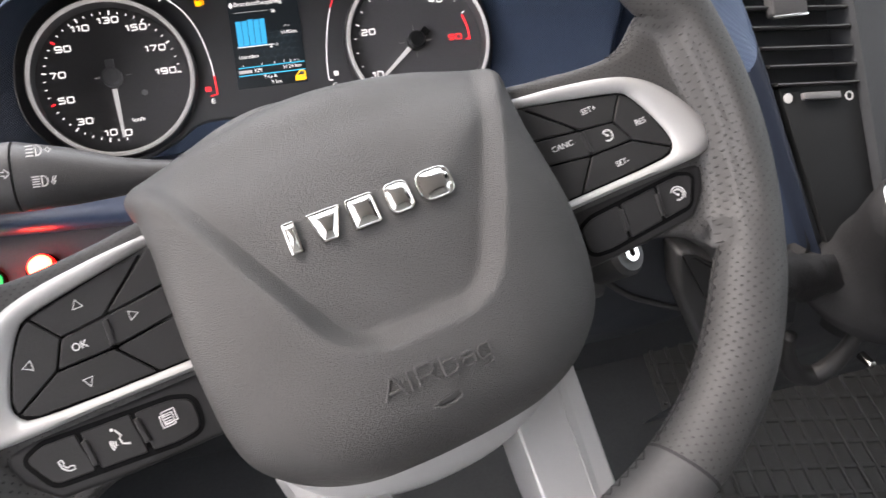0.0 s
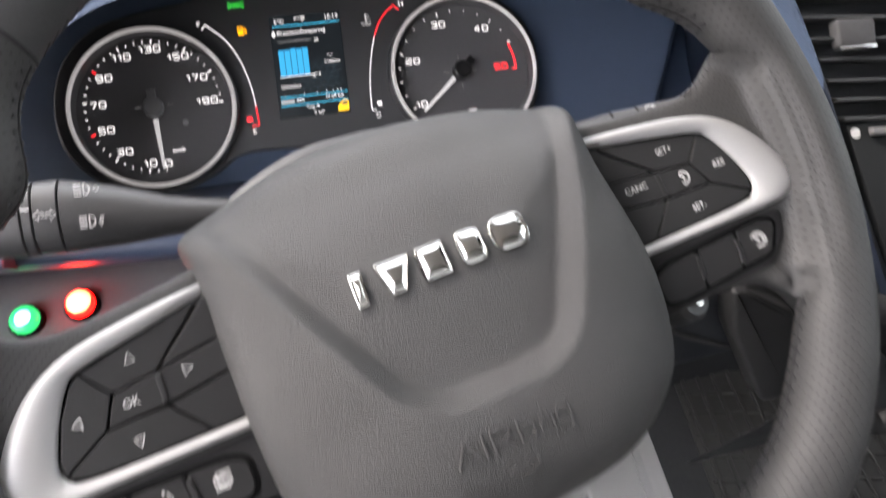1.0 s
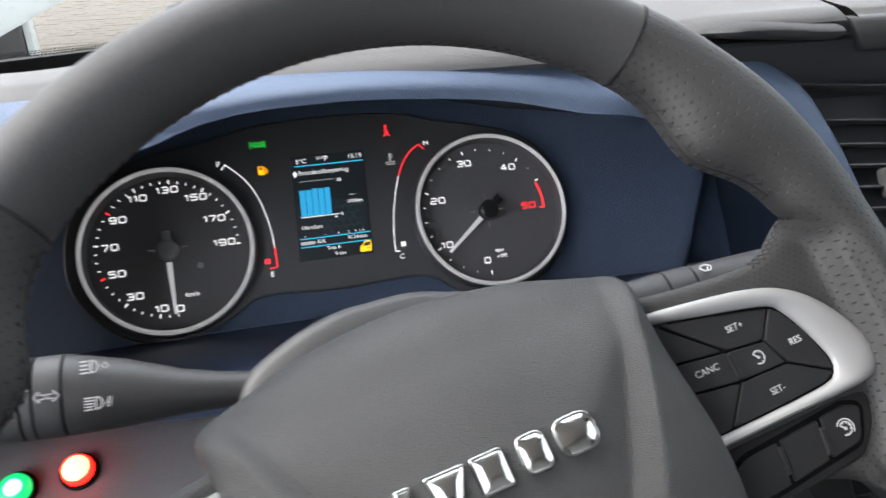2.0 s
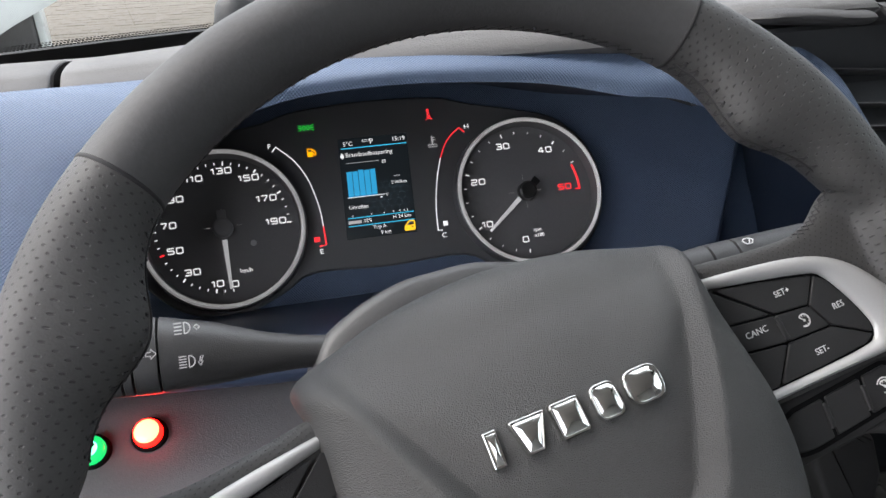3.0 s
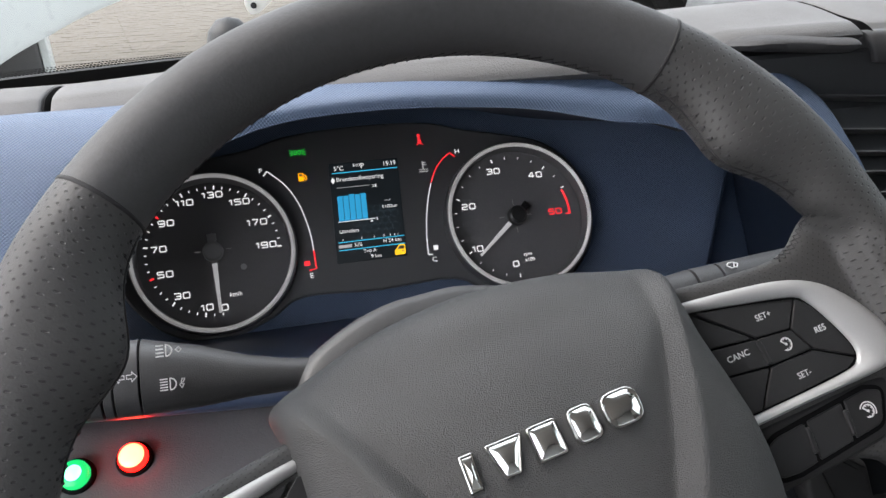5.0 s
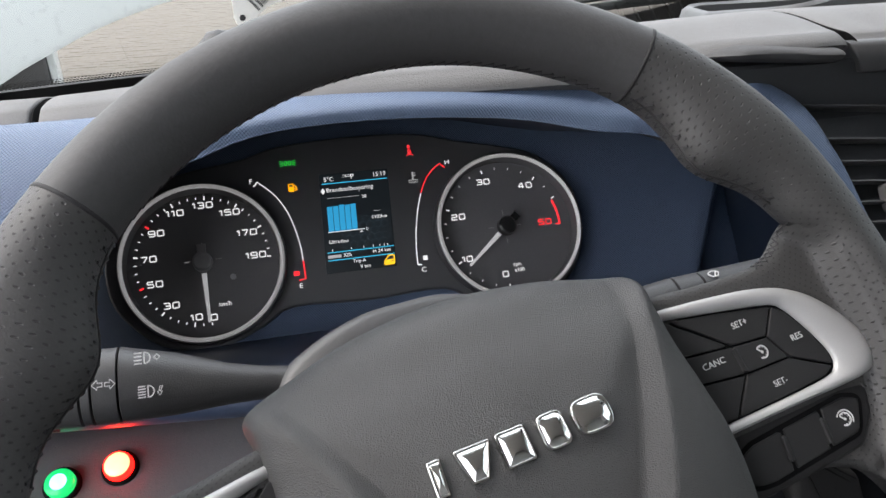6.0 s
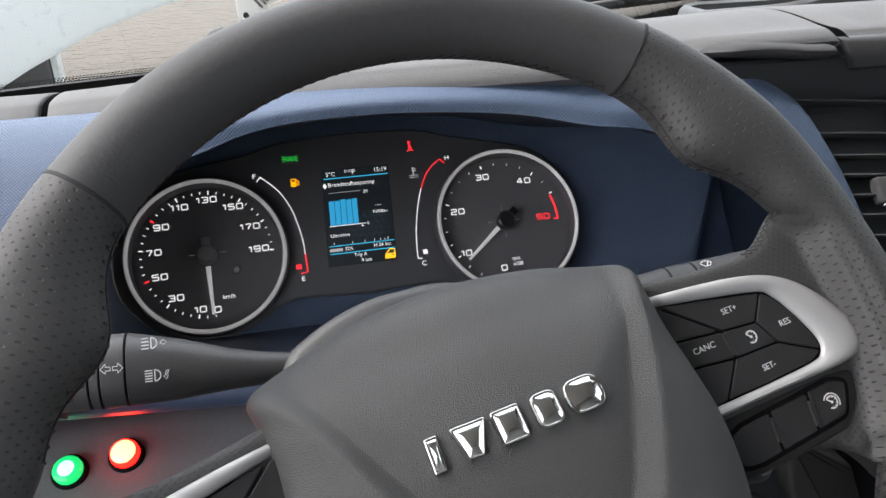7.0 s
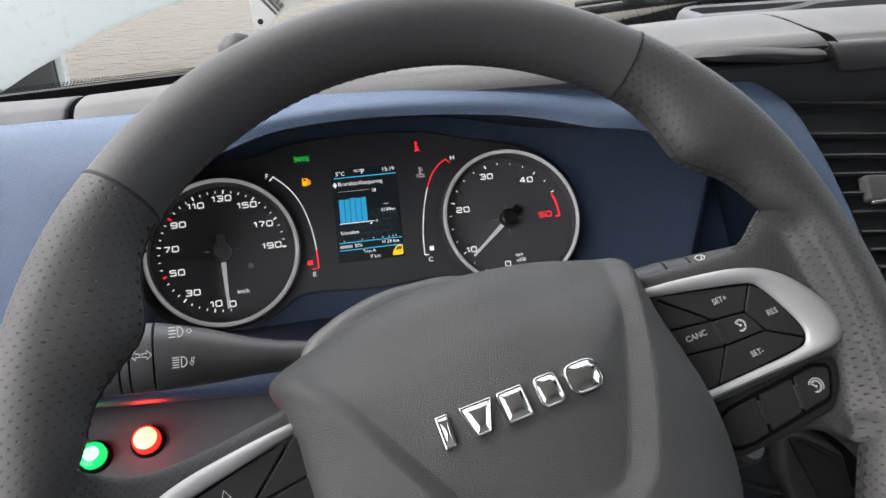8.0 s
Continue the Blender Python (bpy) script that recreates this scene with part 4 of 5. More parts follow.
part("reserve_zone", ribbon([(0.0686, -0.0075), (0.0688, -0.0205), (0.0640, -0.0212)], 0.0010, 0.0002, 0.0002), LITRED, fuel, smooth=0)
part("reserve_symbol", slab([(0.0610, -0.0178), (0.0650, -0.0178), (0.0650, -0.0145), (0.0610, -0.0145)], 0.0, 0.0004, 0.0001), LITRED, fuel)
writing("gauge_letter", "F", 0.0048, 0.0390, 0.0535, 0.0002, LIT, fuel, wide=1.15)
writing("gauge_letter", "E", 0.0048, 0.0652, -0.0250, 0.0002, LIT, fuel, wide=1.15)
temp = part("coolant_gauge", ribbon(spline([(0.1590, 0.0320), (0.1550, 0.0200), (0.1515, 0.0050), (0.1497, -0.0080), (0.1490, -0.0205)], 8), 0.0007, 0.0002, 0.0002), LIT, cluster, "curved white coolant temperature line with a red end", smooth=0)
part("gauge_hook", ribbon([(0.1490, -0.0205), (0.1522, -0.0208)], 0.0008, 0.0002, 0.0002), LIT, temp, smooth=0)
part("hot_zone", ribbon(spline([(0.1592, 0.0325), (0.1640, 0.0420), (0.1700, 0.0488), (0.1765, 0.0535)], 6) + [(0.1800, 0.0498)], 0.0007, 0.0002, 0.0002), LITRED, temp, smooth=0)
part("level_block", slab([(0.1535, -0.0178), (0.1568, -0.0178), (0.1568, -0.0145), (0.1535, -0.0145)], 0.0, 0.0004, 0.0001), LIT, temp)
writing("gauge_letter", "H", 0.0048, 0.1822, 0.0540, 0.0002, LIT, temp, wide=1.15)
writing("gauge_letter", "C", 0.0048, 0.1530, -0.0245, 0.0002, LIT, temp, wide=1.15)
bm = bmesh.new()
ribbon([(0.1550, 0.0430), (0.1550, 0.0490)], 0.0010, 0.0002, 0.0002, bm)
ribbon([(0.1550, 0.0480), (0.1575, 0.0480)], 0.0005, 0.0002, 0.0002, bm)
ribbon([(0.1550, 0.0462), (0.1575, 0.0462)], 0.0005, 0.0002, 0.0002, bm)
for k in range(2):
    ribbon([(0.1515 + 0.001 * i, 0.0425 - 0.0016 * k + (0.0005 if i % 2 else 0)) for i in range(8)], 0.0005, 0.0002, 0.0002, bm)
part("thermometer_symbol", bm, LITDIM, temp, smooth=0)

# telltales
bm = bmesh.new()
for s in (-1, 1):
    cx = 0.0660 + s * 0.0014
    ribbon([(cx + 0.0009 * math.cos(a), 0.0645 + 0.0016 * math.sin(a)) for a in (2 * math.pi * i / 16 for i in range(16))], 0.00042, 0.0002, 0.0002, bm, closed=True)
    for k in (-1, 0, 1):
        ribbon([(cx + s * 0.0017, 0.0645 + k * 0.0011), (cx + s * 0.0042, 0.0645 + k * 0.0022)], 0.00042, 0.0002, 0.0002, bm)
part("side_light_telltale", bm, LITGREEN, cluster, "green side light telltale", smooth=0)
bm = slab([(0.0645, 0.0432), (0.0682, 0.0432), (0.0682, 0.0490), (0.0645, 0.0490)], 0.0, 0.0004, 0.0001)
ribbon([(0.0682, 0.0480), (0.0700, 0.0468), (0.0702, 0.0440), (0.0690, 0.0440), (0.0688, 0.0458)], 0.0006, 0.0002, 0.0002, bm)
pump = part("fuel_telltale", bm, LITAMBER, cluster, "amber fuel pump telltale")
part("pump_window", slab([(0.0651, 0.0466), (0.0676, 0.0466), (0.0676, 0.0484), (0.0651, 0.0484)], 0.0003, 0.0006, 0.0001), DIALFACE, pump)
bm = disc(0.1552, 0.0690, 0.0011, 0.0, 0.0004, 14, 0.0001)
slab([(0.1540, 0.0634), (0.1567, 0.0634), (0.1562, 0.0674), (0.1545, 0.0674)], 0.0, 0.0004, 0.0001, bm)
ribbon([(0.1528, 0.0618), (0.1540, 0.0626), (0.1566, 0.0626), (0.1578, 0.0618)], 0.0006, 0.0002, 0.0002, bm)
belt = part("seat_belt_telltale", bm, LITRED, cluster, "red seat belt telltale")
part("belt_stripe", ribbon([(0.1543, 0.0640), (0.1563, 0.0668)], 0.0006, 0.0003, 0.0003), DIALFACE, belt, smooth=0)


# display
def lean_x(x, y):
    return x + 0.045 * (y - 0.017)


def quad(x0, y0, x1, y1):
    return [(lean_x(x0, y0), y0), (lean_x(x1, y0), y0), (lean_x(x1, y1), y1), (lean_x(x0, y1), y1)]


display = part("display", slab(quad(0.0852, -0.0195, 0.1353, 0.0535), -0.002, 0.0006, 0.0002), SCREEN, cluster, "colour display with blue bars and white text")
bm = bmesh.new()
for i in range(6):
    for j in range(5):
        cx, cy = 0.1010 + i * 0.0052 + (j % 2) * 0.0026, -0.0005 + j * 0.0045
        if cx < 0.1100 and cy > 0.009 or cx > 0.134:
            continue
        ribbon([(lean_x(cx, cy) + 0.0027 * math.cos(radians(30 + 60 * k)), cy + 0.0027 * math.sin(radians(30 + 60 * k))) for k in range(6)], 0.00025, 0.0006, 0.0001, bm, True)
part("hexagon_pattern", bm, SCREENHEX, display, smooth=0)
ZD = 0.0008


def screen_text(words, size, x, y, mat=LIT, align="CENTER"):
    writing("screen_text", words, size, lean_x(x, y), y, ZD, mat, display, turn=0.0, align=align, raised=0.0001)


for words, size, x, y in (("5°C", 0.0045, 0.0920, 0.0495), ("15:19", 0.0045, 0.1292, 0.0500), ("ECO", 0.0027, 0.1052, 0.0508), ("P", 0.0054, 0.1092, 0.0500),
                          ("Brandstofbesparing", 0.0044, 0.1068, 0.0408), ("28", 0.0033, 0.1165, 0.0343), ("--.-", 0.0036, 0.1250, 0.0225), ("l/100km", 0.0034, 0.1262, 0.0182),
                          ("0", 0.0030, 0.1165, 0.0100), ("Uitrollen", 0.0038, 0.0955, 0.0032), ("32%", 0.0035, 0.1010, -0.0072), ("H 24 km", 0.0037, 0.1255, -0.0068),
                          ("Trip A", 0.0035, 0.1090, -0.0128), ("9 km", 0.0037, 0.1130, -0.0168)):
    screen_text(words, size, x, y)
part("product_name_bar", slab(quad(0.0872, -0.0086, 0.0965, -0.0064), 0.0004, ZD, 0.00005), LITDIM, display)
for y, w in ((0.0462, 0.0006), (-0.0045, 0.0006), (-0.0102, 0.0006)):
    part("screen_line", ribbon([(lean_x(0.0870, y), y), (lean_x(0.1345, y), y)], w, 0.0006, 0.0002), LITCYAN, display, smooth=0)
part("screen_line", ribbon([(lean_x(0.0895, 0.0352), 0.0352), (lean_x(0.1130, 0.0352), 0.0352)], 0.0003, 0.0006, 0.0002), LITDIM, display, smooth=0)
part("screen_line", ribbon([(lean_x(0.0885, 0.0103), 0.0103), (lean_x(0.1150, 0.0103), 0.0103)], 0.0005, 0.0006, 0.0002), LIT, display, smooth=0)
for k in range(5):
    x0 = 0.0892 + k * 0.0042
    part("consumption_bar", slab(quad(x0, 0.0107, x0 + 0.0038, 0.0290 + (0, 0, 0.0008, 0.0003, 0.0006)[k]), 0.0004, ZD, 0.00005), LITBLUE, display)
part("zero_pointer", slab([(0.1108, 0.0082), (0.1132, 0.0082), (0.1120, 0.0096)], 0.0004, ZD, 0.00005), LIT, display)
part("cursor_symbol", slab([(0.0868, 0.0408), (0.0884, 0.0384), (0.0900, 0.0408), (0.0884, 0.0432)], 0.0004, ZD, 0.00005), LIT, display)
bm = bmesh.new()
for x in (0.0897, 0.1031, 0.1121, 0.1190, 0.1237, 0.1268, 0.1291):
    ribbon([(x, -0.0036), (x, -0.0022)], 0.0004, 0.0006, 0.0002, bm)
part("screen_ticks", bm, LIT, display, smooth=0)
bm = slab(rounded([(0.1248, -0.0180), (0.1328, -0.0180), (0.1331, -0.0108), (0.1290, -0.0106), (0.1253, -0.0146)], [0.0008, 0.0012, 0.0012, 0.0012, 0.0006], 3), 0.0006, 0.0010, 0.0001)
door_tell = part("open_door_telltale", bm, LITYELLOW, cluster, "yellow open door telltale")
part("door_window", slab([(0.1266, -0.0142), (0.1321, -0.0141), (0.1322, -0.0118), (0.1293, -0.0116)], 0.0008, 0.0012, 0.0001), DIALFACE, door_tell)
part("door_handle_mark", slab([(0.1300, -0.0158), (0.1318, -0.0158), (0.1318, -0.0152), (0.1300, -0.0152)], 0.0008, 0.0012, 0.0001), DIALFACE, door_tell)


# ---- dashboard ----
dash = thing("dashboard", DASH, "blue and grey moulded van dashboard", "dashboard")
lip = [(-61.9, -101.4), (-58.4, -47.5), (-37.7, -4.4), (-8.9, 16.3), (19.8, 27.1), (44.1, 35.2), (74.6, 39.2), (121.3, 39.7), (170.8, 36.1), (204.0, 31.1), (240.8, 21.7), (273.2, 16.3), (303.7, 2.8), (356.0, -21.0), (397.0, -78.9), (419.5, -190.0), (426.5, -212.0)]
out = [(-260, -105), (-250, -25), (-205, 54), (-115, 61), (-30, 62.2), (25, 64), (77, 66), (129, 67), (184, 68), (225, 68.5), (286, 68), (330, 52.5), (362, 29), (380, 0), (400, -52), (427, -192), (434.5, -214)]
rise = [0] * 10 + [2, 22, 32, 32, 22, 10, 4]
deep = [(-86, -100), (-86, -35), (-80, 20), (-60, 55), (-22, 74), (28, 84), (77, 89), (129, 90), (184, 86), (221, 78), (262, 70), (330, 62), (402, 38), (408, -18), (404, -68), (404, -150), (410, -170)]
sunk = [4] * 11 + [8, -6, -16, -16, -16, -16]


def hood_row(f):
    """Across the hood: 0 at the outer edge, 1 at the lip, 2 deep at the instruments."""
    row = []
    for (a, b), (c, d), (g, h), up, base in zip(out, lip, deep, rise, sunk):
        if f < 0:
            n = math.hypot(a - c, b - d)
            s = (5 if up else 0) * min(1, -f * 10) / n
            row.append(((a + (a - c) * s) / 1000, (b + (b - d) * s) / 1000, (118 + up + 250 * f) / 1000))
            continue
        if f <= 1:
            x, y = a + (c - a) * f, b + (d - b) * f
            z = 118 + 22 * f + up * (1 - f) + 4 * math.sin(math.pi * f) + 3 * smooth01(0.0, 0.12, f) - 5 * smooth01(0.8, 1.0, f)
        else:
            k = f - 1
            x, y = c + (g - c) * k, d + (h - d) * k
            z = 138 + (base - 138) * k
        row.append((x / 1000, y / 1000, z / 1000))
    return spline(row, 8)


def strip_uv(rows):
    """UV in metres along and across a lofted strip."""
    a = [np.array(r) for r in rows]
    v = np.cumsum([0] + [float(np.linalg.norm(a[i + 1] - a[i], axis=1).mean()) for i in range(len(a) - 1)])
    u = np.r_[0, np.cumsum(np.linalg.norm(np.diff(a[len(a) // 2], axis=0), axis=1))]
    return lambda i, j: (float(u[min(j, len(u) - 1)]), float(v[min(i, len(v) - 1)]))


def hood_skin(name, steps, mat, label, a=0, b=999):
    rows = [hood_row(f)[a:b] for f in steps]
    part(name, loft(rows, closed=False, uv=lambda i, j: rows[min(i, len(rows) - 1)][min(j, len(rows[0]) - 1)][:2]), mat, dash, label, smooth=60)


SKIN = (-0.2, -0.1, -0.03, 0, 0.08, 0.2, 0.35, 0.5, 0.65, 0.78, 0.88, 0.95, 1.0, 1.03, 1.06)
hood_skin("instrument_hood", SKIN, BLUE, "blue instrument hood with a fine woven relief", 0, 113)
hood_skin("hood_wing", SKIN, WINGSHADE, "smooth lower end of the hood, its blue darkened for shade", 112)
hood_skin("hood_lining", (1.06, 1.1, 1.3, 1.6, 2.0), INNERSHADE, "inner side of the hood, its blue darkened for shade")
back = inset([(x / 1000, y / 1000) for x, y in deep[:-1]], -0.025)
bm = slab(back, -0.03, -0.004, 0.001)
layer = bm.loops.layers.uv.verify()
for f in bm.faces:
    for lp in f.loops:
        lp[layer].uv = (lp.vert.co.x, lp.vert.co.y)
part("instrument_surround", bm, BLUE, dash, "blue surround of the instruments", smooth=40)
# blue panel beside the rev counter, with a rounded edge over a deep recess
def panel_edge(y):
    return 0.3755 + 0.46 * (min(y, 0.022) + 0.004)


rows = []
for f, off, z in [(k / 14, 0.0, -0.0038 + 0.022 * (k / 14) ** 1.6) for k in range(15)] + [(1, 0.0022, 0.0180), (1, 0.0042, 0.0168), (1, 0.0058, 0.0148), (1, 0.0069, 0.0120), (1, 0.0075, 0.0085), (1, 0.0078, 0.0), (1, 0.0080, -0.05)]:
    rows.append([(0.262 + (panel_edge(0.087 - 0.0125 * j) - 0.262) * f + off, 0.087 - 0.0125 * j, z) for j in range(18)])
part("instrument_side_panel", loft(rows, closed=False, uv=lambda i, j: rows[min(i, len(rows) - 1)][min(j, 17)][:2]), BLUE, dash, "blue panel beside the rev counter", smooth=60)


def car_to_dash(x, y, z):
    c, s = math.cos(radians(36)), math.sin(radians(36))
    return (x, s * y + c * z, -(c * y - s * z))


def swept_x(profile, xs, lift=lambda x: 0.0, push=lambda x: 0.0):
    """A moulding along x from a closed profile of (y, z) in the level frame."""
    return [[car_to_dash(x, y + push(x), z + lift(x)) for y, z in profile] for x in xs]


def crown(x):
    """Cross-section of the dashboard top at x."""
    k = smooth01(-0.05, 0.42, x)
    j = smooth01(0.29, 0.325, x) * (1 - smooth01(0.402, 0.403, x))
    low = 0.0044 * smooth01(-0.03, 0.09, -x)
    pts = [(-0.061 - 0.04 * k, 0.119 - 0.4 * low + 0.008 * k + 0.0115 * j), (-0.0590 - 0.04 * k, 0.1218 - low + 0.012 * k + 0.0080 * j), (-0.053 - 0.04 * k, 0.1256 - low + 0.0150 * k + 0.0045 * j), (-0.043 - 0.04 * k, 0.1286 - low + 0.0160 * k + 0.0012 * j), (-0.010 - 0.02 * k, 0.1262 - low + 0.0235 * k),
           (0.05, 0.1115 - low + 0.022 * k), (0.14, 0.090 + 0.020 * k), (0.24, 0.062 + 0.02 * k), (0.33, 0.030 + 0.02 * k)]
    return spline(pts, 5) + [(0.33, 0.0), (0.06, 0.094), (0.0, 0.106), (-0.05 - 0.04 * k, 0.115 + 0.016 * j)]


def lean_end(p, x, y, z):
    """The joint beside the centre leans outwards down the front and closes on the top."""
    w = smooth01(0.35, 0.395, x) * (1 - smooth01(0.404, 0.46, x))
    shut = 0.0055 * smooth01(0.102, 0.070, -y) * smooth01(0.33, 0.395, x) * (x < 0.4)
    return (p[0] + w * (0.55 * max(0.0, 0.147 - z) * (y < -0.05) - 0.10 * max(-0.02, y + 0.085)) + shut, p[1], p[2])


def top_pad(name, a, b, label, n=24):
    xs = [a, a + 0.0006, a + 0.002] + [a + (b - a) * i / n for i in range(1, n)] + [b - 0.002, b - 0.0006, b]
    rows = [[car_to_dash(x, y, z) for y, z in crown(x)] for x in xs]
    for k, sh in ((0, 0.0020), (1, 0.0007), (-1, 0.0020), (-2, 0.0007)):
        rows[k] = [(p[0], p[1] - sh * 0.6, p[2] - sh * 0.8) for p in rows[k]]
    for row, x in zip(rows, xs):
        row[:] = [lean_end(p, x, y, z) for p, (y, z) in zip(row, crown(x))]
    part(name, loft(rows, caps=True), GREYPAD, dash, label, smooth=50)


top_pad("top_pad", -0.42, -0.0685, "grey soft dashboard top pad")
top_pad("top_pad", -0.0642, 0.3940, "grey soft dashboard top pad")
top_pad("centre_top_pad", 0.4035, 0.92, "grey centre dashboard top")
for a, b in ((-0.0683, -0.0672), (0.4018, 0.4032)):
    rows = [[lean_end(car_to_dash(x, y + 0.0005, z - 0.0008), x + 0.0015, y, z) for y, z in crown(x)] for x in (a, b)]
    part("pad_joint", loft(rows, caps=True), GAP, dash, "black joint between the pads", smooth=0)
# grained front under the centre pad: a dark plate carries its shade as colour
rows = []
for y, z in ((-0.0960, 0.1400), (-0.1010, 0.1393), (-0.1035, 0.1370), (-0.1045, 0.130), (-0.1040, 0.1225), (-0.1025, 0.1208), (-0.0960, 0.1205)):
    x0 = 0.4000 + 0.575 * (0.1405 - z)
    rows.append([car_to_dash(x0 + 0.0010, y + 0.014, z), car_to_dash(x0, y + 0.0014, z), car_to_dash(x0 + 0.0014, y, z)] + [car_to_dash(x0 + 0.0014 + 0.5 * i / 12, y, z) for i in range(1, 13)])
part("centre_front", loft(rows, closed=False), DARK, dash, "grained front under the centre pad, darkened for shade", smooth=50)
# open storage bowl on top
ring0 = rounded([(0.445, 0.02), (0.80, 0.02), (0.80, 0.26), (0.50, 0.26), (0.455, 0.14)], 0.03, 6)
rows = [[car_to_dash(x, y, z - 0.17 * (y - 0.02) + 0.012 * smooth01(0.44, 0.52, x)) for x, y in inset(ring0, d)] for d, z in ((-0.012, 0.115), (-0.006, 0.141), (-0.001, 0.144), (0.005, 0.141), (0.010, 0.09), (0.016, 0.07))]
bm = loft(rows)
bm.faces.new(list(bm.verts)[-len(ring0):])
part("storage_bowl", bm, DARK, dash, "dark open storage bowl on the dashboard", smooth=50)
# lidded tray edge below the pad
rows = []
for i in range(33):
    x = 0.3060 + 0.0878 * i / 32
    zt = 0.1350 + 0.0062 * math.sqrt(smooth01(0.304, 0.330, x)) - 0.0040 * smooth01(0.33, 0.394, x)
    zb = 0.1338 - 0.0050 * smooth01(0.306, 0.394, x)
    e = smooth01(0.3890, 0.3945, x)
    off = 0.016 * (1 - smooth01(0.302, 0.326, x)) + 0.0022 * e * e
    zt, zb = zt - 0.0008 * e, zb + 0.0004 * e
    rows.append([car_to_dash(x, y + off, z) for y, z in ((-0.078, zt - 0.0006), (-0.101, zt), (-0.1060, zt - 0.0005), (-0.1088, zt - 0.0018), (-0.1094, zt * 0.68 + zb * 0.32), (-0.1075, zt * 0.3 + zb * 0.7), (-0.1030, zb), (-0.078, zb - 0.001))])
part("tray_lip", loft(rows, caps=True), TRAY, dash, "rounded grey lip of a small tray", smooth=60)
part("tray_panel", loft(swept_x([(-0.06, 0.131), (-0.0975, 0.1295), (-0.0995, 0.1275), (-0.0955, 0.106), (-0.090, 0.085), (-0.05, 0.08)], [0.29, 0.33, 0.36, 0.39, 0.42, 0.50, 0.92]), caps=True), CONSOLE, dash, "dark panel under the tray", smooth=40)

# left face of the dashboard
rows = []
for y, z in ((0.0625, 0.100), (0.0622, 0.116), (0.058, 0.1190), (0.04, 0.1195), (0.0, 0.1185), (-0.05, 0.1175), (-0.085, 0.112), (-0.100, 0.094)):
    rows.append([(-0.42 + 0.315 * i / 30, y, z) for i in range(31)])
part("left_face", loft(rows, closed=False, uv=strip_uv(rows)), BLUE, dash, "blue textured face of the dashboard", smooth=60)

# ledge under the instruments and lower panel
def ledge(x):
    """Cross-section of the ledge at x: a slope that ends in a rounded, slightly falling nose."""
    drop = 0.075 * (max(-0.16, min(0.03, x)) + 0.06)
    nose = [(-0.0915 - drop - 0.0105 * math.sin(radians(a)), 0.0840 + 0.0105 * math.cos(radians(a))) for a in range(-30, 91, 12)]
    low = nose[-1][0]
    return [(-0.058, -0.004), (-0.064, 0.02), (-0.075, 0.060), (nose[0][0] + 0.004, 0.088)] + nose + [(low, 0.07), (low + 0.0005, 0.034)]


rows = [[(x, *p) for p in ledge(x)] for x in (-0.42 + 0.02 * i for i in range(41))]
part("lower_ledge", loft(rows, closed=False), BLUEPLAIN, dash, "blue smooth ledge under the instruments", smooth=60)
bm = loft([[(x, y, z) for x in (-0.42, -0.3, -0.2, -0.1, 0.0, 0.06)] for y, z in ((-0.0970, 0.032), (-0.1015, 0.038), (-0.1060, 0.0450), (-0.1150, 0.0510), (-0.1255, 0.0568), (-0.140, 0.0648), (-0.155, 0.0725), (-0.166, 0.077), (-0.174, 0.076), (-0.180, 0.066), (-0.183, 0.02), (-0.183, -0.03))], closed=False)
part("lower_panel", bm, MIDGREY, dash, "grey grained lower panel with two lamp buttons", smooth=40)
bm = loft([[car_to_dash(x, y, z) for x in (-0.42, -0.2, 0.0, 0.06, 0.2, 0.35, 0.5)] for y, z in ((-0.05, -0.07), (-0.06, -0.11), (-0.06, -0.2), (-0.02, -0.33), (0.08, -0.45))], closed=False)
part("knee_panel", bm, KNEE, dash, "dark knee panel beside the steering column", smooth=50)
low_edge = spline([(0.322, -0.125), (0.331, -0.155), (0.354, -0.178), (0.376, -0.1905), (0.405, -0.2045), (0.450, -0.217), (0.490, -0.221)], 6)
cover = [(0.318, -0.05)] + low_edge + [(0.490, -0.05)]
bm = loft([[car_to_dash(x, y, z) for x, z in cover] for y in (-0.110, -0.130)], caps=True)
part("column_side_panel", bm, KNEE, dash, "dark panel beside the steering column", smooth=30)
part("panel_lip", tube([car_to_dash(x, -0.130, z) for x, z in low_edge], 0.0028, 8), DARK, dash, smooth=180)

# ---- steering column with lock ----
column = thing("steering_column", WHEEL, "dark plastic steering column cover with an ignition lock", "steering column")
arch = [(0, 75.7), (17.4, 73.8), (31.3, 71.7), (45.5, 66.7), (59.3, 59.5), (72.5, 49.5), (78.5, 34), (79, 8), (76, -30), (68, -66), (50, -82), (0, -86)]
upright = Matrix.Rotation(radians(-12), 4, "Z")
sect = [(x / 1000, y / 1000) for x, y in spline(arch + [(-x, y) for x, y in arch[-2:0:-1]], 4, closed=True)]
rows = [[tuple(upright @ Vector((x * f, y * f, z))) for x, y in sect] for z, f in ((-0.070, 0.80), (-0.071, 0.94), (-0.074, 0.985), (-0.080, 1.0), (-0.12, 1.015), (-0.20, 0.99), (-0.25, 0.93))]
part("cover", loft(rows, caps=True), DARK, column, smooth=50)
lock = part("lock_barrel", turned([(0.0, 0.004), (0.0100, 0.004), (0.0125, 0.001), (0.0135, -0.03)], 32, (0, 0), loop=False), DARK, column, "dark ignition lock barrel")
lock.matrix_local = pose(0.144, -0.063, -0.092, 0, 18, 0)
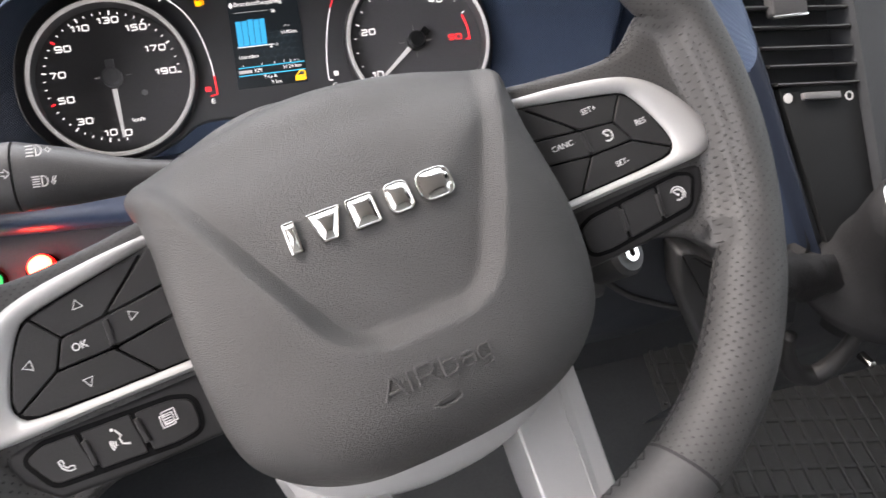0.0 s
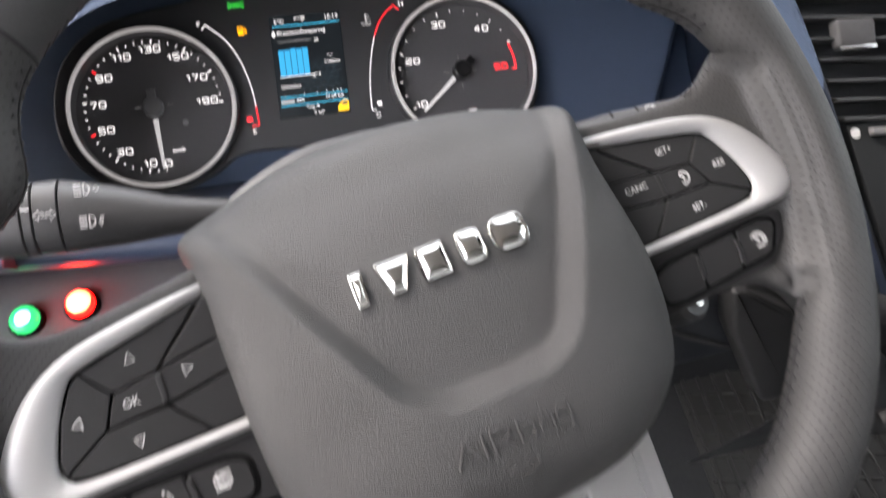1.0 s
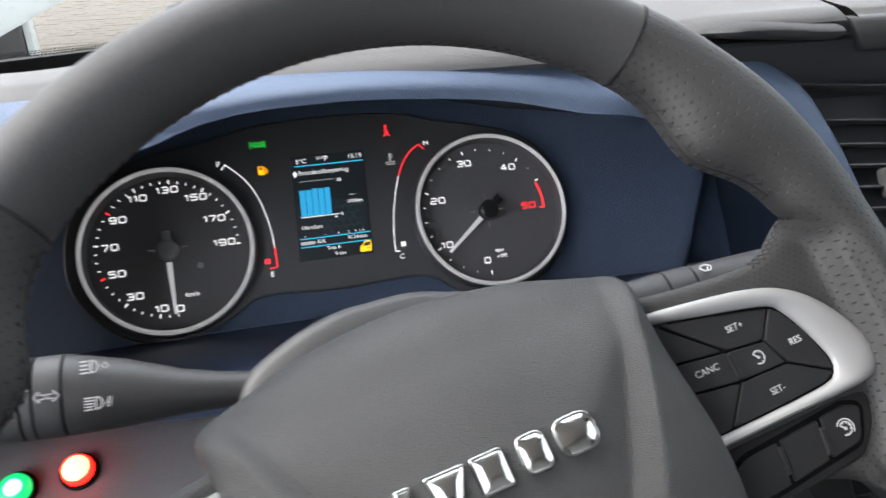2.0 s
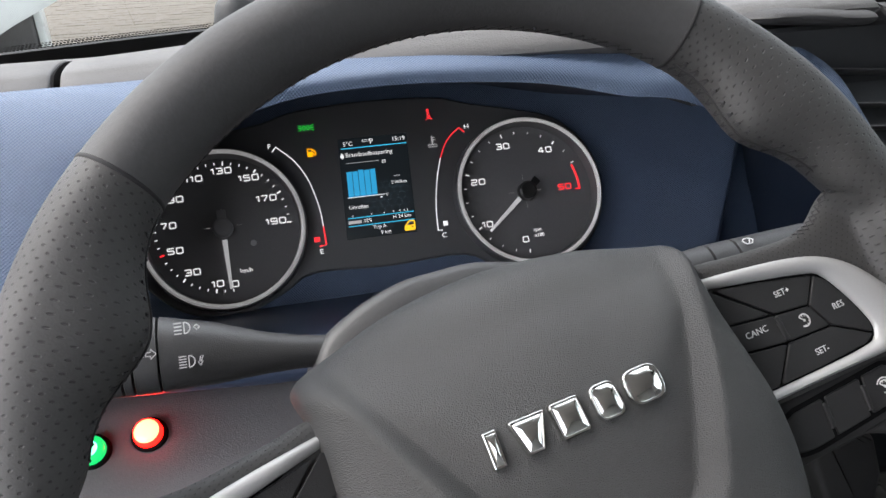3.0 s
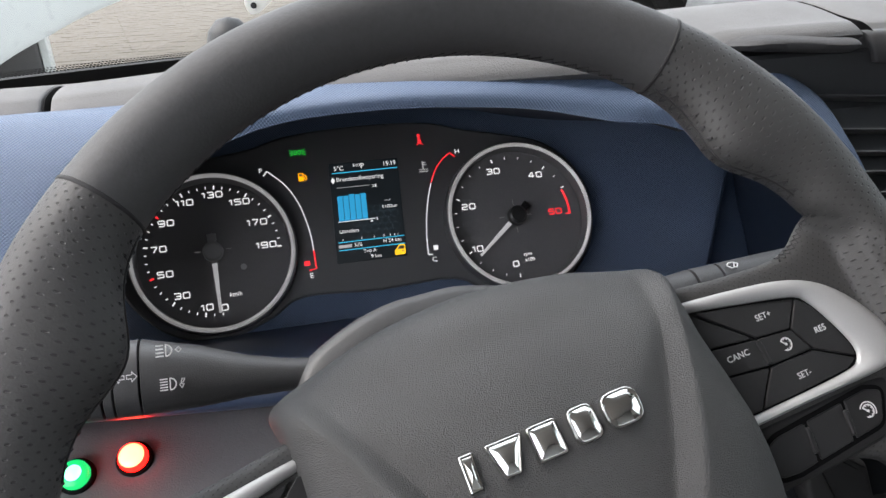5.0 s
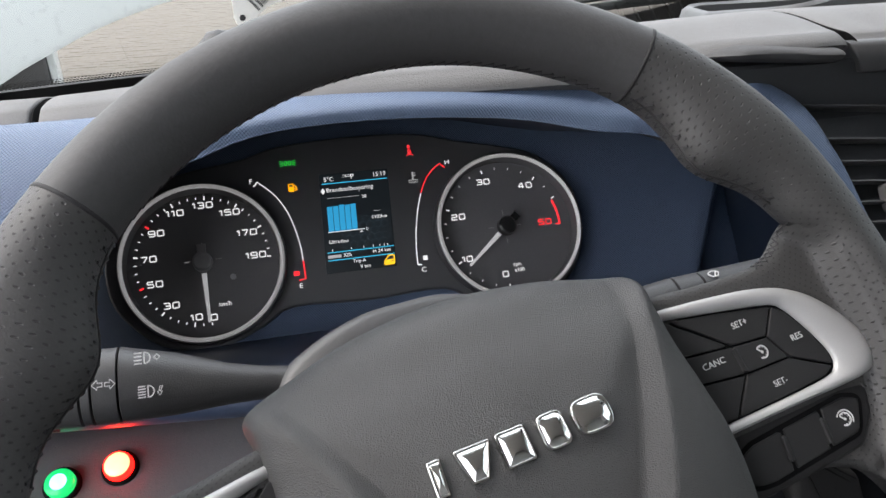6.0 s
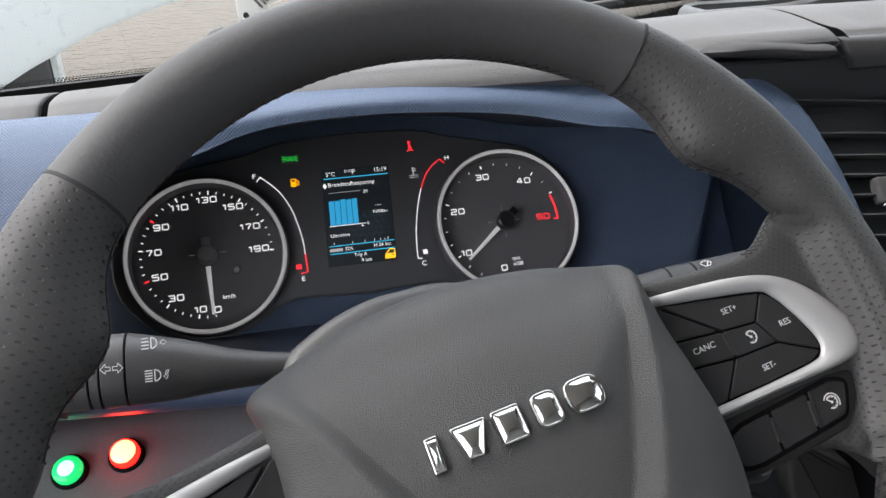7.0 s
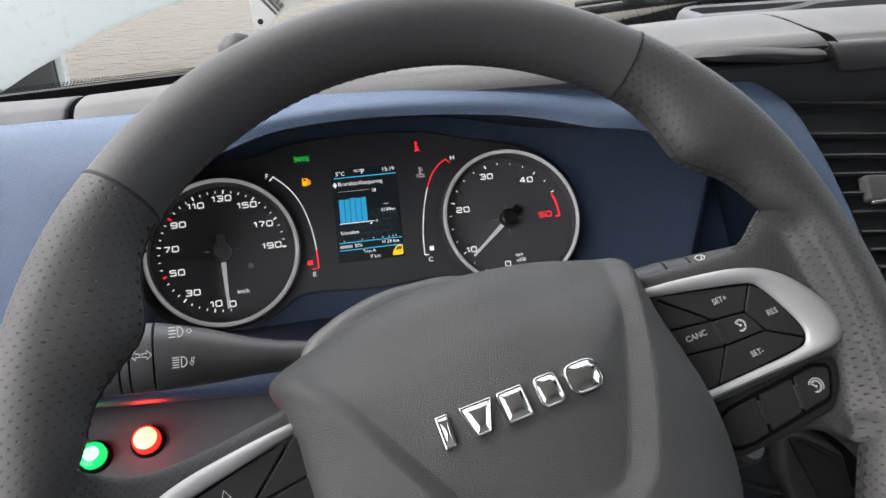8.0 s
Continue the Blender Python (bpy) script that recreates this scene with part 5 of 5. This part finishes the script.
part("lock_ring", turned([(0.0024, 0.0038), (0.0024, 0.0058), (0.0050, 0.0058), (0.0056, 0.0038)], 32), CHROME, lock, "bright metal lock ring")
rows = [[(0.05 + 0.085 * k, -0.055 - 0.008 * k + 0.020 * math.sin(a), -0.125 + 0.018 * math.cos(a)) for a in (2 * math.pi * i / 20 for i in range(20))] for k in (0, 0.3, 0.7, 1.0)]
part("lock_housing", loft(rows, caps=True), DARK, column, smooth=60)


# ---- stalks ----
def stalk(name, m, label, mirrored=False):
    s = thing(name, m, label, "column stalk", "column stalks")
    def sec(x, h, d, cy=0.0):
        return [(x, cy + h * math.sin(a) * (abs(math.sin(a)) ** -0.15 if abs(math.sin(a)) > 0.01 else 1), d * math.cos(a)) for a in (2 * math.pi * i / 32 for i in range(32))]
    part("stalk_head", loft([sec(-0.012, 0.011, 0.009), sec(-0.011, 0.0140, 0.0112), sec(-0.006, 0.0152, 0.0122), sec(0.0076, 0.0157, 0.0128), sec(0.0080, 0.0149, 0.0120)], caps=True), DARK, s, "dark turning end cap", smooth=40)
    part("stalk_ring", loft([sec(0.0085, 0.0149, 0.0120), sec(0.0089, 0.0157, 0.0129), sec(0.0120, 0.0158, 0.0130), sec(0.0124, 0.0150, 0.0122)], caps=True), DARK, s, "thin dark ring", smooth=40)
    part("stalk_collar", loft([sec(0.0129, 0.0150, 0.0122), sec(0.0133, 0.0158, 0.0131), sec(0.0222, 0.0159, 0.0132), sec(0.0226, 0.0151, 0.0124)], caps=True), DARK, s, "dark turning collar", smooth=40)
    part("stalk_arm", loft([sec(0.0231, 0.0151, 0.0124), sec(0.0235, 0.0159, 0.0132), sec(0.045, 0.0132, 0.0122, -0.0020), sec(0.066, 0.0090, 0.0100, -0.0044), sec(0.080, 0.0074, 0.009, -0.0056), sec(0.10, 0.0066, 0.008, -0.0072), sec(0.135, 0.0064, 0.008, -0.010)], caps=True), DARK, s, smooth=50)
    return s


left_stalk = stalk("turn_signal_stalk", DASH @ pose(-0.0395, -0.0864, 0.1905, 0, 4, -2), "black turn signal stalk with white lamp symbols")
collar = [c for c in left_stalk.children if c.name.startswith("stalk_collar")][0]
arm = [c for c in left_stalk.children if c.name.startswith("stalk_arm")][0]


def flat_symbol(name, bm, parent, z=0.0128):
    ob = part(name, bm, PRINTDIM, parent, smooth=0)
    mid = sum((v.co for v in ob.data.vertices), Vector()) / len(ob.data.vertices)
    for v in ob.data.vertices:
        v.co.x, v.co.y = mid.x + (v.co.x - mid.x) * 0.78, mid.y + (v.co.y - mid.y) * 0.78
    return ob


def beam(bm, cx, cy, k, z):
    ribbon([(cx, cy - 0.0030), (cx, cy + 0.0030)] + ring_pts(cx, cy, 0.0030, 0, 180, 10) + [(cx, cy - 0.0030)], 0.0006, z, 0.0002, bm)
    for i in range(k):
        y = cy - 0.0028 + 0.0056 * i / (k - 1)
        ribbon([(cx - 0.0012, y), (cx - 0.0050, y - 0.0001)], 0.0006, z, 0.0002, bm)


bm = bmesh.new()
for s in (-1, 1):
    cx = 0.0179 + s * 0.0030
    ribbon([(cx - s * 0.0024, 0.0010), (cx, 0.0010), (cx, 0.0026), (cx + s * 0.0027, 0), (cx, -0.0026), (cx, -0.0010), (cx - s * 0.0024, -0.0010)], 0.0005, 0.0136, 0.0002, bm, True)
flat_symbol("arrow_symbol", bm, collar)
part("ring_mark", box(0.0104, 0.0030, 0.0129, 0.0034, 0.0008, 0.0006), PRINT, [c for c in left_stalk.children if c.name.startswith("stalk_ring")][0], smooth=0)
bm = bmesh.new()
beam(bm, 0.0345, -0.0046, 5, 0.0134)
ribbon([(0.0418, -0.0022), (0.0404, -0.0052), (0.0414, -0.0050), (0.0402, -0.0072), (0.0390, -0.0052), (0.0398, -0.0050), (0.0404, -0.0024)], 0.0005, 0.0132, 0.0002, bm, True)
flat_symbol("high_beam_symbol", bm, arm)
bm = bmesh.new()
beam(bm, 0.0335, 0.0092, 4, 0.0128)
ribbon([(0.0382, 0.0092), (0.0398, 0.0106), (0.0414, 0.0092), (0.0398, 0.0078)], 0.0005, 0.0126, 0.0002, bm, True)
flat_symbol("low_beam_symbol", bm, arm)

right_stalk = thing("wiper_stalk", DASH @ pose(0.2975, -0.0835, 0.1905, 0, 4, 184), "black wiper stalk with white symbols behind the wheel", "column stalk", "column stalks")
def sec(x, h, d):
    return [(x, h * math.sin(a), d * math.cos(a)) for a in (2 * math.pi * i / 28 for i in range(28))]
part("stalk_head", loft([sec(0.0, 0.011, 0.009), sec(0.003, 0.0135, 0.0112), sec(0.0422, 0.0135, 0.0115), sec(0.0426, 0.0125, 0.0105)], caps=True), DARK, right_stalk, smooth=40)
part("stalk_collar", loft([sec(0.0432, 0.0125, 0.0105), sec(0.0436, 0.0135, 0.0115), sec(0.0560, 0.0135, 0.0115), sec(0.0564, 0.0125, 0.0105)], caps=True), DARK, right_stalk, smooth=40)
bm = bmesh.new()
ribbon([(0.0035 * math.cos(radians(a)), 0.0022 - 0.0040 * math.sin(radians(a))) for a in range(35, 146, 11)], 0.0005, 0.0, 0.0005, bm)
ribbon([(0.0028, 0.0), (0.0014, 0.0022), (-0.0014, 0.0022), (-0.0028, 0.0)], 0.0005, 0.0, 0.0005, bm)
ribbon([(0.0, 0.0018), (-0.0016, -0.0012)], 0.0005, 0.0, 0.0005, bm)
part("wiper_symbol", bm, PRINT, right_stalk, smooth=0).matrix_local = pose(0.0368, -0.0104, 0.0078, 43, 0, 0)
part("stalk_arm", loft([sec(0.0570, 0.0125, 0.0105), sec(0.0574, 0.0135, 0.0115), sec(0.09, 0.0110, 0.010), sec(0.13, 0.0090, 0.009)], caps=True), DARK, right_stalk, smooth=50)


# ---- lamp buttons on the lower panel ----
def lamp_button(name, x, y, z, r, wide, body, core, label):
    b = thing(name, DASH @ pose(x, y, z, -24, -4, 0), label, "push button", "lamp push buttons")
    part("bezel", turned([(r, 0.0), (r, 0.0030), (r + 0.0005, 0.0035), (r + 0.0019, 0.0026), (r + 0.0022, 0.0)], 40), GAP, b, "black round bezel", smooth=50)
    part("lens", turned([(wide, 0.0078), (wide * 0.4 + r * 0.6, 0.0073), (r * 0.97, 0.0064), (r, 0.0054), (r, 0.0), (wide, 0.0)], 40), body, b, "coloured translucent cap", smooth=60)
    part("lamp_centre", turned([(0.0, 0.0096), (wide * 0.5, 0.0093), (wide * 0.86, 0.0086), (wide, 0.0076), (wide, 0.004)], 40, loop=False), core, b, "bright lamp centre", smooth=60)
    return b


lamp_button("red_lamp_button", -0.0490, -0.1262, 0.0568, 0.0082, 0.0070, RIMRED, CORERED, "glowing red push button on the lower panel")
lamp_button("green_lamp_button", -0.0795, -0.1302, 0.0590, 0.0082, 0.0046, LENSGREEN, COREGREEN, "glowing green push button in a black bezel")


# ---- air vents and centre stack ----
NEAR = Matrix.Translation((0.00896, -0.01444, 0.05691)) @ Matrix.Diagonal((0.899, 0.899, 0.899, 1))   # the centre part stands forward of the instruments
vent = thing("air_vent", DASH @ NEAR @ pose(0, 0, 0.098), "black slatted air vent with a silver tab", "air vent", "air vents")
part("vent_box", box(0.482, -0.025, -0.045, 0.116, 0.17, 0.05), CONSOLE, vent, "dark vent inside", smooth=0)
for y in (0.040, 0.016, 0.000, -0.014, -0.0285, -0.0425, -0.057, -0.070, -0.083):
    yd = 0.899 * y - 0.0144
    x0 = (0.375 - (0.30 if yd < 0 else 0.60) * yd) / 0.899
    rows = [[(x, y - 0.09 * (x - 0.43) + h, -d) for d, h in ((0.0, 0.0), (0.0004, 0.0011), (0.003, 0.0016), (0.024, 0.0060), (0.024, 0.0040), (0.002, -0.0010))] for x in (x0, 0.48, 0.513)]
    part("slat", loft(rows, caps=True), DARK, vent, smooth=40)
part("side_frame", loft([[(0.512 - 0.010 * (y > 0), y, -0.012), (0.515, y, 0.004), (0.548, y, 0.006), (0.556, y, -0.03), (0.512, y, -0.03)] for y in (-0.20, -0.10, 0.0, 0.035, 0.05)], caps=True), CONSOLE, vent, "dark vertical side frame", smooth=30)
tab = part("tab", slab(rounded([(0.449, -0.037), (0.477, -0.040), (0.479, -0.020), (0.449, -0.018)], 0.003, 4), -0.004, 0.004, 0.002), TRAY, vent, "grip tab")
part("tab_edge", box(0.463, -0.0385, 0.0030, 0.028, 0.0022, 0.003, 0.0008), CHROME, tab, "silver edge of the tab")
part("control_strip", slab([(0.468, -0.20), (0.513, -0.20), (0.513, -0.0885), (0.449, -0.0870)], -0.02, -0.003, 0.001), STRIP, vent, "dark strip with an air flow slider")
part("slider", slab(rounded([(0.4655, -0.0975), (0.4955, -0.1000), (0.4955, -0.0950), (0.4655, -0.0925)], 0.001), -0.004, 0.0010, 0.0008), MIDGREY, vent, "air flow slider")
part("closed_symbol", disc(0.4550, -0.0945, 0.0036, -0.0035, -0.0026, 20, 0.0001), PRINT, vent)
part("open_symbol", ribbon(ring_pts(0.5050, -0.0990, 0.0028, 0, 360, 24)[:-1], 0.0012, -0.003, 0.0004, closed=True), PRINT, vent, smooth=0)

left_vent = thing("air_vent", CAR @ pose(-0.175, -0.112, 0.010, -14, 0, 0), "black slatted air vent at the dashboard's end", "air vent", "air vents")
part("vent_box", box(0.0, 0.02, 0.0, 0.10, 0.03, 0.08, 0.006), GAP, left_vent, "dark vent inside", smooth=0)
for z in (-0.026, -0.013, 0.0, 0.013, 0.026):
    part("slat", box(0.0, 0.004, z, 0.094, 0.012, 0.0022, 0.0007), DARK, left_vent)

stack = thing("centre_stack", DASH @ NEAR, "dark centre console under the air vent", "console")
part("console_face", loft([[(x, y, z) for x in (0.455, 0.50, 0.55, 0.70, 0.95)] for y, z in ((0.08, 0.03), (0.06, 0.052), (-0.09, 0.070), (-0.12, 0.088), (-0.20, 0.090), (-0.26, 0.06), (-0.33, -0.08), (-0.40, -0.23))], closed=False), CONSOLE, stack, "dark plastic console face", smooth=40)
for z in (-0.390, -0.432):
    part("console_ledge", tube([car_to_dash(x, -0.066 + 0.02 * (z < -0.4), z) for x in (0.60, 0.7, 0.8, 0.95)], 0.007, 10), DARK, stack, smooth=180)

gear = thing("gear_selector", CAR @ pose(0.462, -0.25, -0.105, 20, 0, 0), "dark gear selector with a metal-trimmed knob", "gear lever")
rows = []
for z, r, dx in ((0.081, 0.010, -0.004), (0.079, 0.024, -0.003), (0.073, 0.033, -0.002), (0.060, 0.0345, 0), (0.040, 0.0335, 0), (0.024, 0.036, 0), (0.014, 0.044, -0.002), (0.006, 0.052, -0.003), (-0.004, 0.055, -0.002), (-0.014, 0.050, 0.002), (-0.030, 0.036, 0.006), (-0.055, 0.024, 0.010)):
    rows.append([(dx + r * math.cos(a), 0.012 + r * math.sin(a) * 0.9, z - 0.25 * smooth01(0.02, -0.02, z) * r * math.cos(a)) for a in (2 * math.pi * i / 40 for i in range(40))])
part("knob", loft(rows, caps=True), GAITER, gear, smooth=180)
inlay = part("knob_inlay", turned([(0.0200, 0.0800), (0.0215, 0.0815), (0.0250, 0.0800), (0.0290, 0.0770), (0.0285, 0.0755)], 36), CHROME, gear, "bright metal ring on the knob")
inlay.matrix_local = pose(-0.003, 0.012, 0)
rows = []
for k, (x, r) in enumerate(((-0.095, 0.016), (-0.082, 0.0175), (-0.074, 0.0125), (-0.067, 0.0165), (-0.061, 0.0115), (-0.055, 0.0150), (-0.048, 0.0120), (-0.036, 0.013))):
    rows.append([(x + 0.003 * math.sin(2 * a + k), 0.012 + r * math.cos(a) * (1 + 0.10 * math.sin(3 * a + 1.7 * k)), 0.022 - 0.28 * (x + 0.066) + r * math.sin(a)) for a in (2 * math.pi * i / 28 for i in range(28))])
part("gaiter", loft(rows), GAITER, gear, "folded dark gaiter", smooth=180)
part("release_handle", tube(spline([(-0.066, -0.012, -0.012), (-0.060, -0.014, -0.032), (-0.046, -0.020, -0.056), (-0.029, -0.024, -0.066), (-0.019, -0.024, -0.058), (-0.012, -0.020, -0.040), (-0.010, -0.014, -0.018)], 8), lambda t: 0.0040 + 0.0035 * math.sin(math.pi * t), 12), SWITCH, gear, "curved grey handle", smooth=180)
stud = part("handle_stud", disc(0, 0, 0.0030, -0.008, 0.003, 16, 0.001), CHROME, gear, "small bright stud")
stud.matrix_local = pose(-0.022, -0.040, -0.016, 70, 0, 0)

# smooth lever behind the wheel
lever = thing("column_adjuster", CAR @ pose(0, -0.140, 0, 90, 0, 0), "dark smooth lever with two seams behind the wheel", "lever")
shape = [(0.370, -0.117), (0.382, -0.119), (0.427, -0.148), (0.444, -0.186), (0.450, -0.240), (0.424, -0.244), (0.405, -0.208), (0.380, -0.160)]
part("lever_body", slab(rounded(shape, [0.006, 0.006, 0.012, 0.02, 0.01, 0.01, 0.03, 0.03], 6), 0.0, 0.022, 0.004), DARK, lever, smooth=180)
for k in (0.0, 0.0045):
    part("lever_seam", tube([(0.374 + 0.5 * k, -0.1195 - k, 0.0208), (0.384 + 0.5 * k, -0.1215 - k, 0.0220), (0.405, -0.1355 - k, 0.0222), (0.424, -0.1490 - k, 0.0212)], 0.0006, 6), SEAM, lever, smooth=180)

# ---- things by the windscreen ----
card = thing("hanging_label", CAR @ pose(0, 0.018, 0, 90, 0, 0), "white printed card label with a punched hole by the windscreen", "label")
part("card", slab(rounded([(0.0430, 0.205), (0.0430, 0.157), (0.0455, 0.1513), (0.0510, 0.1523), (0.064, 0.163), (0.088, 0.170), (0.108, 0.205)], [0.002, 0.006, 0.004, 0.004, 0.006, 0.004, 0.002], 5), 0.0, 0.0008, 0.0002), PAPER, card, smooth=30)
part("punched_hole", disc(0.0482, 0.1572, 0.0019, 0.0004, 0.0011, 20, 0.0001), INK, card)
for line in range(3):
    for i in range(-6, 7):
        ax, ay = 0.0548 + 0.00068 * i + 0.0024 * line, 0.1666 - 0.0008 * i + 0.0020 * line
        if not (0.050 < ax < 0.075 and ay > 0.156):
            continue
        size = (0.0007, 0.0016) if line < 2 else (0.0003 + 0.0002 * (i % 3), 0.0036)
        b = part("text_bar" if line < 2 else "code_bar", box(0, 0, 0.0010, size[0], size[1], 0.0004), INK, card, smooth=0)
        b.matrix_local = pose(ax, ay, 0, 0, 0, -49.5)
bump_ob = thing("sensor_dome", CAR @ pose(0.030, 0.06, 0.124, 0, 0, 0), "small grey dome on the dashboard top", "sensor")
part("dome", turned([(0.0, 0.021), (0.008, 0.019), (0.014, 0.012), (0.0165, 0.0), (0.0165, -0.02)], 32, loop=False), CONSOLE, bump_ob, smooth=180)

# ---- the cab round it ----
def base_y(x):
    return 0.42 - 0.24 * (x - 0.45) ** 2


def structure(name, bm, mat, label="", smooth=0.0, m=CAR):
    ob = part(name, bm, mat, None, label, smooth)
    ob.matrix_world = m
    return tagged(ob, label, "", "", "structure")


xs = [-0.42 + 1.74 * i / 40 for i in range(41)]
rows = [[(x, base_y(x) - k * 0.62, 0.05 + k * 0.72 + 0.04 * math.sin(math.pi * k)) for x in xs] for k in (0, 0.1, 0.25, 0.5, 0.75, 1.0)]
glass = structure("windscreen", loft(rows, closed=False), GLASS, "clear raked windscreen", 60)
glass.visible_shadow = False
rows = [[(x, base_y(x) - 0.004 + d, h) for x in xs] for d, h in ((0.02, -0.02), (0.002, 0.046), (-0.012, 0.062), (-0.008, 0.064), (0.03, 0.03))]
structure("windscreen_border", loft(rows, closed=False), FRIT, "black ceramic border of the windscreen", 0)
bm = bmesh.new()
for r, (h, rad) in enumerate(((0.0645, 0.0014), (0.0668, 0.0013), (0.0691, 0.0011))):
    for i in range(400):
        x = -0.40 + 0.0032 * (i + 0.5 * r)
        y = base_y(x) - 0.0165 - 0.86 * (h - 0.0655)
        vs = [bm.verts.new((x + rad * math.cos(a), y - 0.65 * rad * math.sin(a), h + 0.75 * rad * math.sin(a))) for a in (2 * math.pi * k / 8 for k in range(8))]
        bm.faces.new(vs)
dots = structure("border_dots", bm, FRIT, "rows of small black dots along the border")
dots["kind"] = "stuff"

wiper = thing("windscreen_wiper", CAR, "black wiper arm and blade resting outside the windscreen", "wiper")
part("arm", tube([(0.40, 0.47, 0.079), (0.52, 0.47, 0.088), (0.72, 0.47, 0.100)], 0.006, 10), RUBBER, wiper, smooth=180)
part("blade", tube([(0.46, 0.465, 0.096), (0.60, 0.465, 0.106), (0.86, 0.465, 0.118)], 0.004, 8), RUBBER, wiper, smooth=180)
part("blade_clip", box(0.545, 0.466, 0.099, 0.03, 0.012, 0.016, 0.003), RUBBER, wiper)

structure("roof", box(0.45, -0.85, 0.80, 1.9, 1.5, 0.04), HEADLINER, "light grey cab roof lining")
structure("rear_wall", box(0.45, -1.35, 0.0, 1.9, 0.05, 1.8), SEATGREY, "grey rear wall of the cab")
structure("floor", box(0.45, -0.4, -0.88, 1.9, 2.2, 0.05), CARPET, "dark cab floor")
structure("bulkhead", box(0.45, 0.42, -0.42, 1.9, 0.05, 0.88), CARPET, "dark front bulkhead")
# the driver's door stands open: an unseen low wall is added against low light
structure("door_2", box(-0.45, -0.45, -0.50, 0.06, 1.9, 0.70, 0.01), DOORDARK, "dark unseen low wall added in the open driver's doorway")
structure("door_post", box(-0.45, -1.38, 0.0, 0.06, 0.14, 1.7), TRIMGREY, "grey rear door post")
structure("door_1", box(1.35, -0.45, -0.365, 0.05, 1.9, 1.03, 0.01), DOORDARK, "dark grey closed passenger door")
structure("door_1_frame", box(1.35, -0.45, 0.715, 0.05, 1.9, 0.13, 0.01), TRIMGREY, "grey upper frame of the passenger door")
structure("door_1_post", box(1.35, -1.10, 0.40, 0.05, 0.50, 0.50, 0.01), TRIMGREY, "grey post behind the passenger window")
side = structure("window_1", box(1.35, -0.20, 0.40, 0.004, 1.30, 0.50), GLASS, "clear passenger side window")
side.visible_shadow = False
for name, x in (("pillar_1", -0.43), ("pillar_2", 1.33)):
    structure(name, tube([(x, base_y(x) + 0.02, 0.0), (x, base_y(x) - 0.3, 0.38), (x, base_y(x) - 0.64, 0.80)], 0.045, 10), TRIMGREY, "grey windscreen pillar", 60)

# rubber floor mat: grid of raised bars
mat_ob = thing("floor_mat", CAR @ pose(0.98, 0.02, -0.853, 0, 0, -14), "black ribbed rubber floor mat on the cab floor", "floor mat")
part("mat_base", box(0, 0, 0.0, 0.62, 0.72, 0.006, 0.002), RUBBER, mat_ob)
for i in range(20):
    part("rib", box(-0.295 + 0.031 * i, 0, 0.006, 0.007, 0.70, 0.008, 0.002), RUBBER, mat_ob)
for j in range(14):
    part("cross_rib", box(0, -0.33 + 0.051 * j, 0.005, 0.61, 0.008, 0.006, 0.0015), RUBBER, mat_ob)

# ---- outside ----
bm = bmesh.new()
for a, b, c, d in (((-60, -60), (60, -60), (60, 60), (-60, 60)),):
    bm.faces.new([bm.verts.new((x * 20, y * 20, 0.009)) for x, y in (a, b, c, d)])
structure("ground", bm, JOINT, "sandy brown paved yard", 0, Matrix.Identity(4))
rnd = random.Random(4)
verts, faces = [], []
for i in range(48):
    for j in range(70):
        x0, y0 = -6.2 + 0.21 * i + (0.105 if j % 2 else 0), 6.5 + 0.105 * 1.5 * j
        w, d, h = 0.203, 0.153, 0.009 + 0.006 * rnd.random()
        n = len(verts)
        for z, g in ((0.0, 0.0), (h, 0.008)):
            verts += [(x0 + g, y0 + g, z), (x0 + w - g, y0 + g, z), (x0 + w - g, y0 + d - g, z), (x0 + g, y0 + d - g, z)]
        faces += [(n + 4, n + 5, n + 6, n + 7), (n, n + 1, n + 5, n + 4), (n + 1, n + 2, n + 6, n + 5), (n + 2, n + 3, n + 7, n + 6), (n + 3, n, n + 4, n + 7)]
me = bpy.data.meshes.new("paving_bricks")
me.from_pydata(verts, [], faces)
me.materials.append(PAVING)
tagged(new("paving_bricks", me), "brown clay paving bricks of the yard", "paving", "", "stuff")

van = thing("parked_vehicle", pose(-1.0, 6.2, 0.0), "white vehicle body with a curved lower edge parked ahead", "vehicle")
edge = spline([(-3.2, 0.02), (-1.6, 0.14), (-1.25, 0.30), (-1.01, 0.42), (-0.777, 0.547), (-0.543, 0.656), (-0.307, 0.768), (-0.078, 0.856), (0.149, 0.93), (0.42, 1.003), (1.0, 1.11), (1.6, 1.18), (2.2, 1.22)], 8)
rows = [[(x, 0.0 + 0.02 * (k == 0), z + (3.2 - z) * k) for x, z in edge] for k in (0, 0.02, 0.5, 1.0)] 
rows.append([(x, 2.0, 3.2) for x, z in edge])
part("body", loft(rows, closed=False), WHITEBODY, van, smooth=60)
part("black_sill", box(-1.475, 0.50, 0.40, 1.5, 0.2, 0.8, 0.03), DARK, van, "black lower bumper")
part("sill_end", box(-0.69, 0.50, 0.33, 0.06, 0.16, 0.66, 0.01), WHITEBODY, van, "pale end of the bumper")
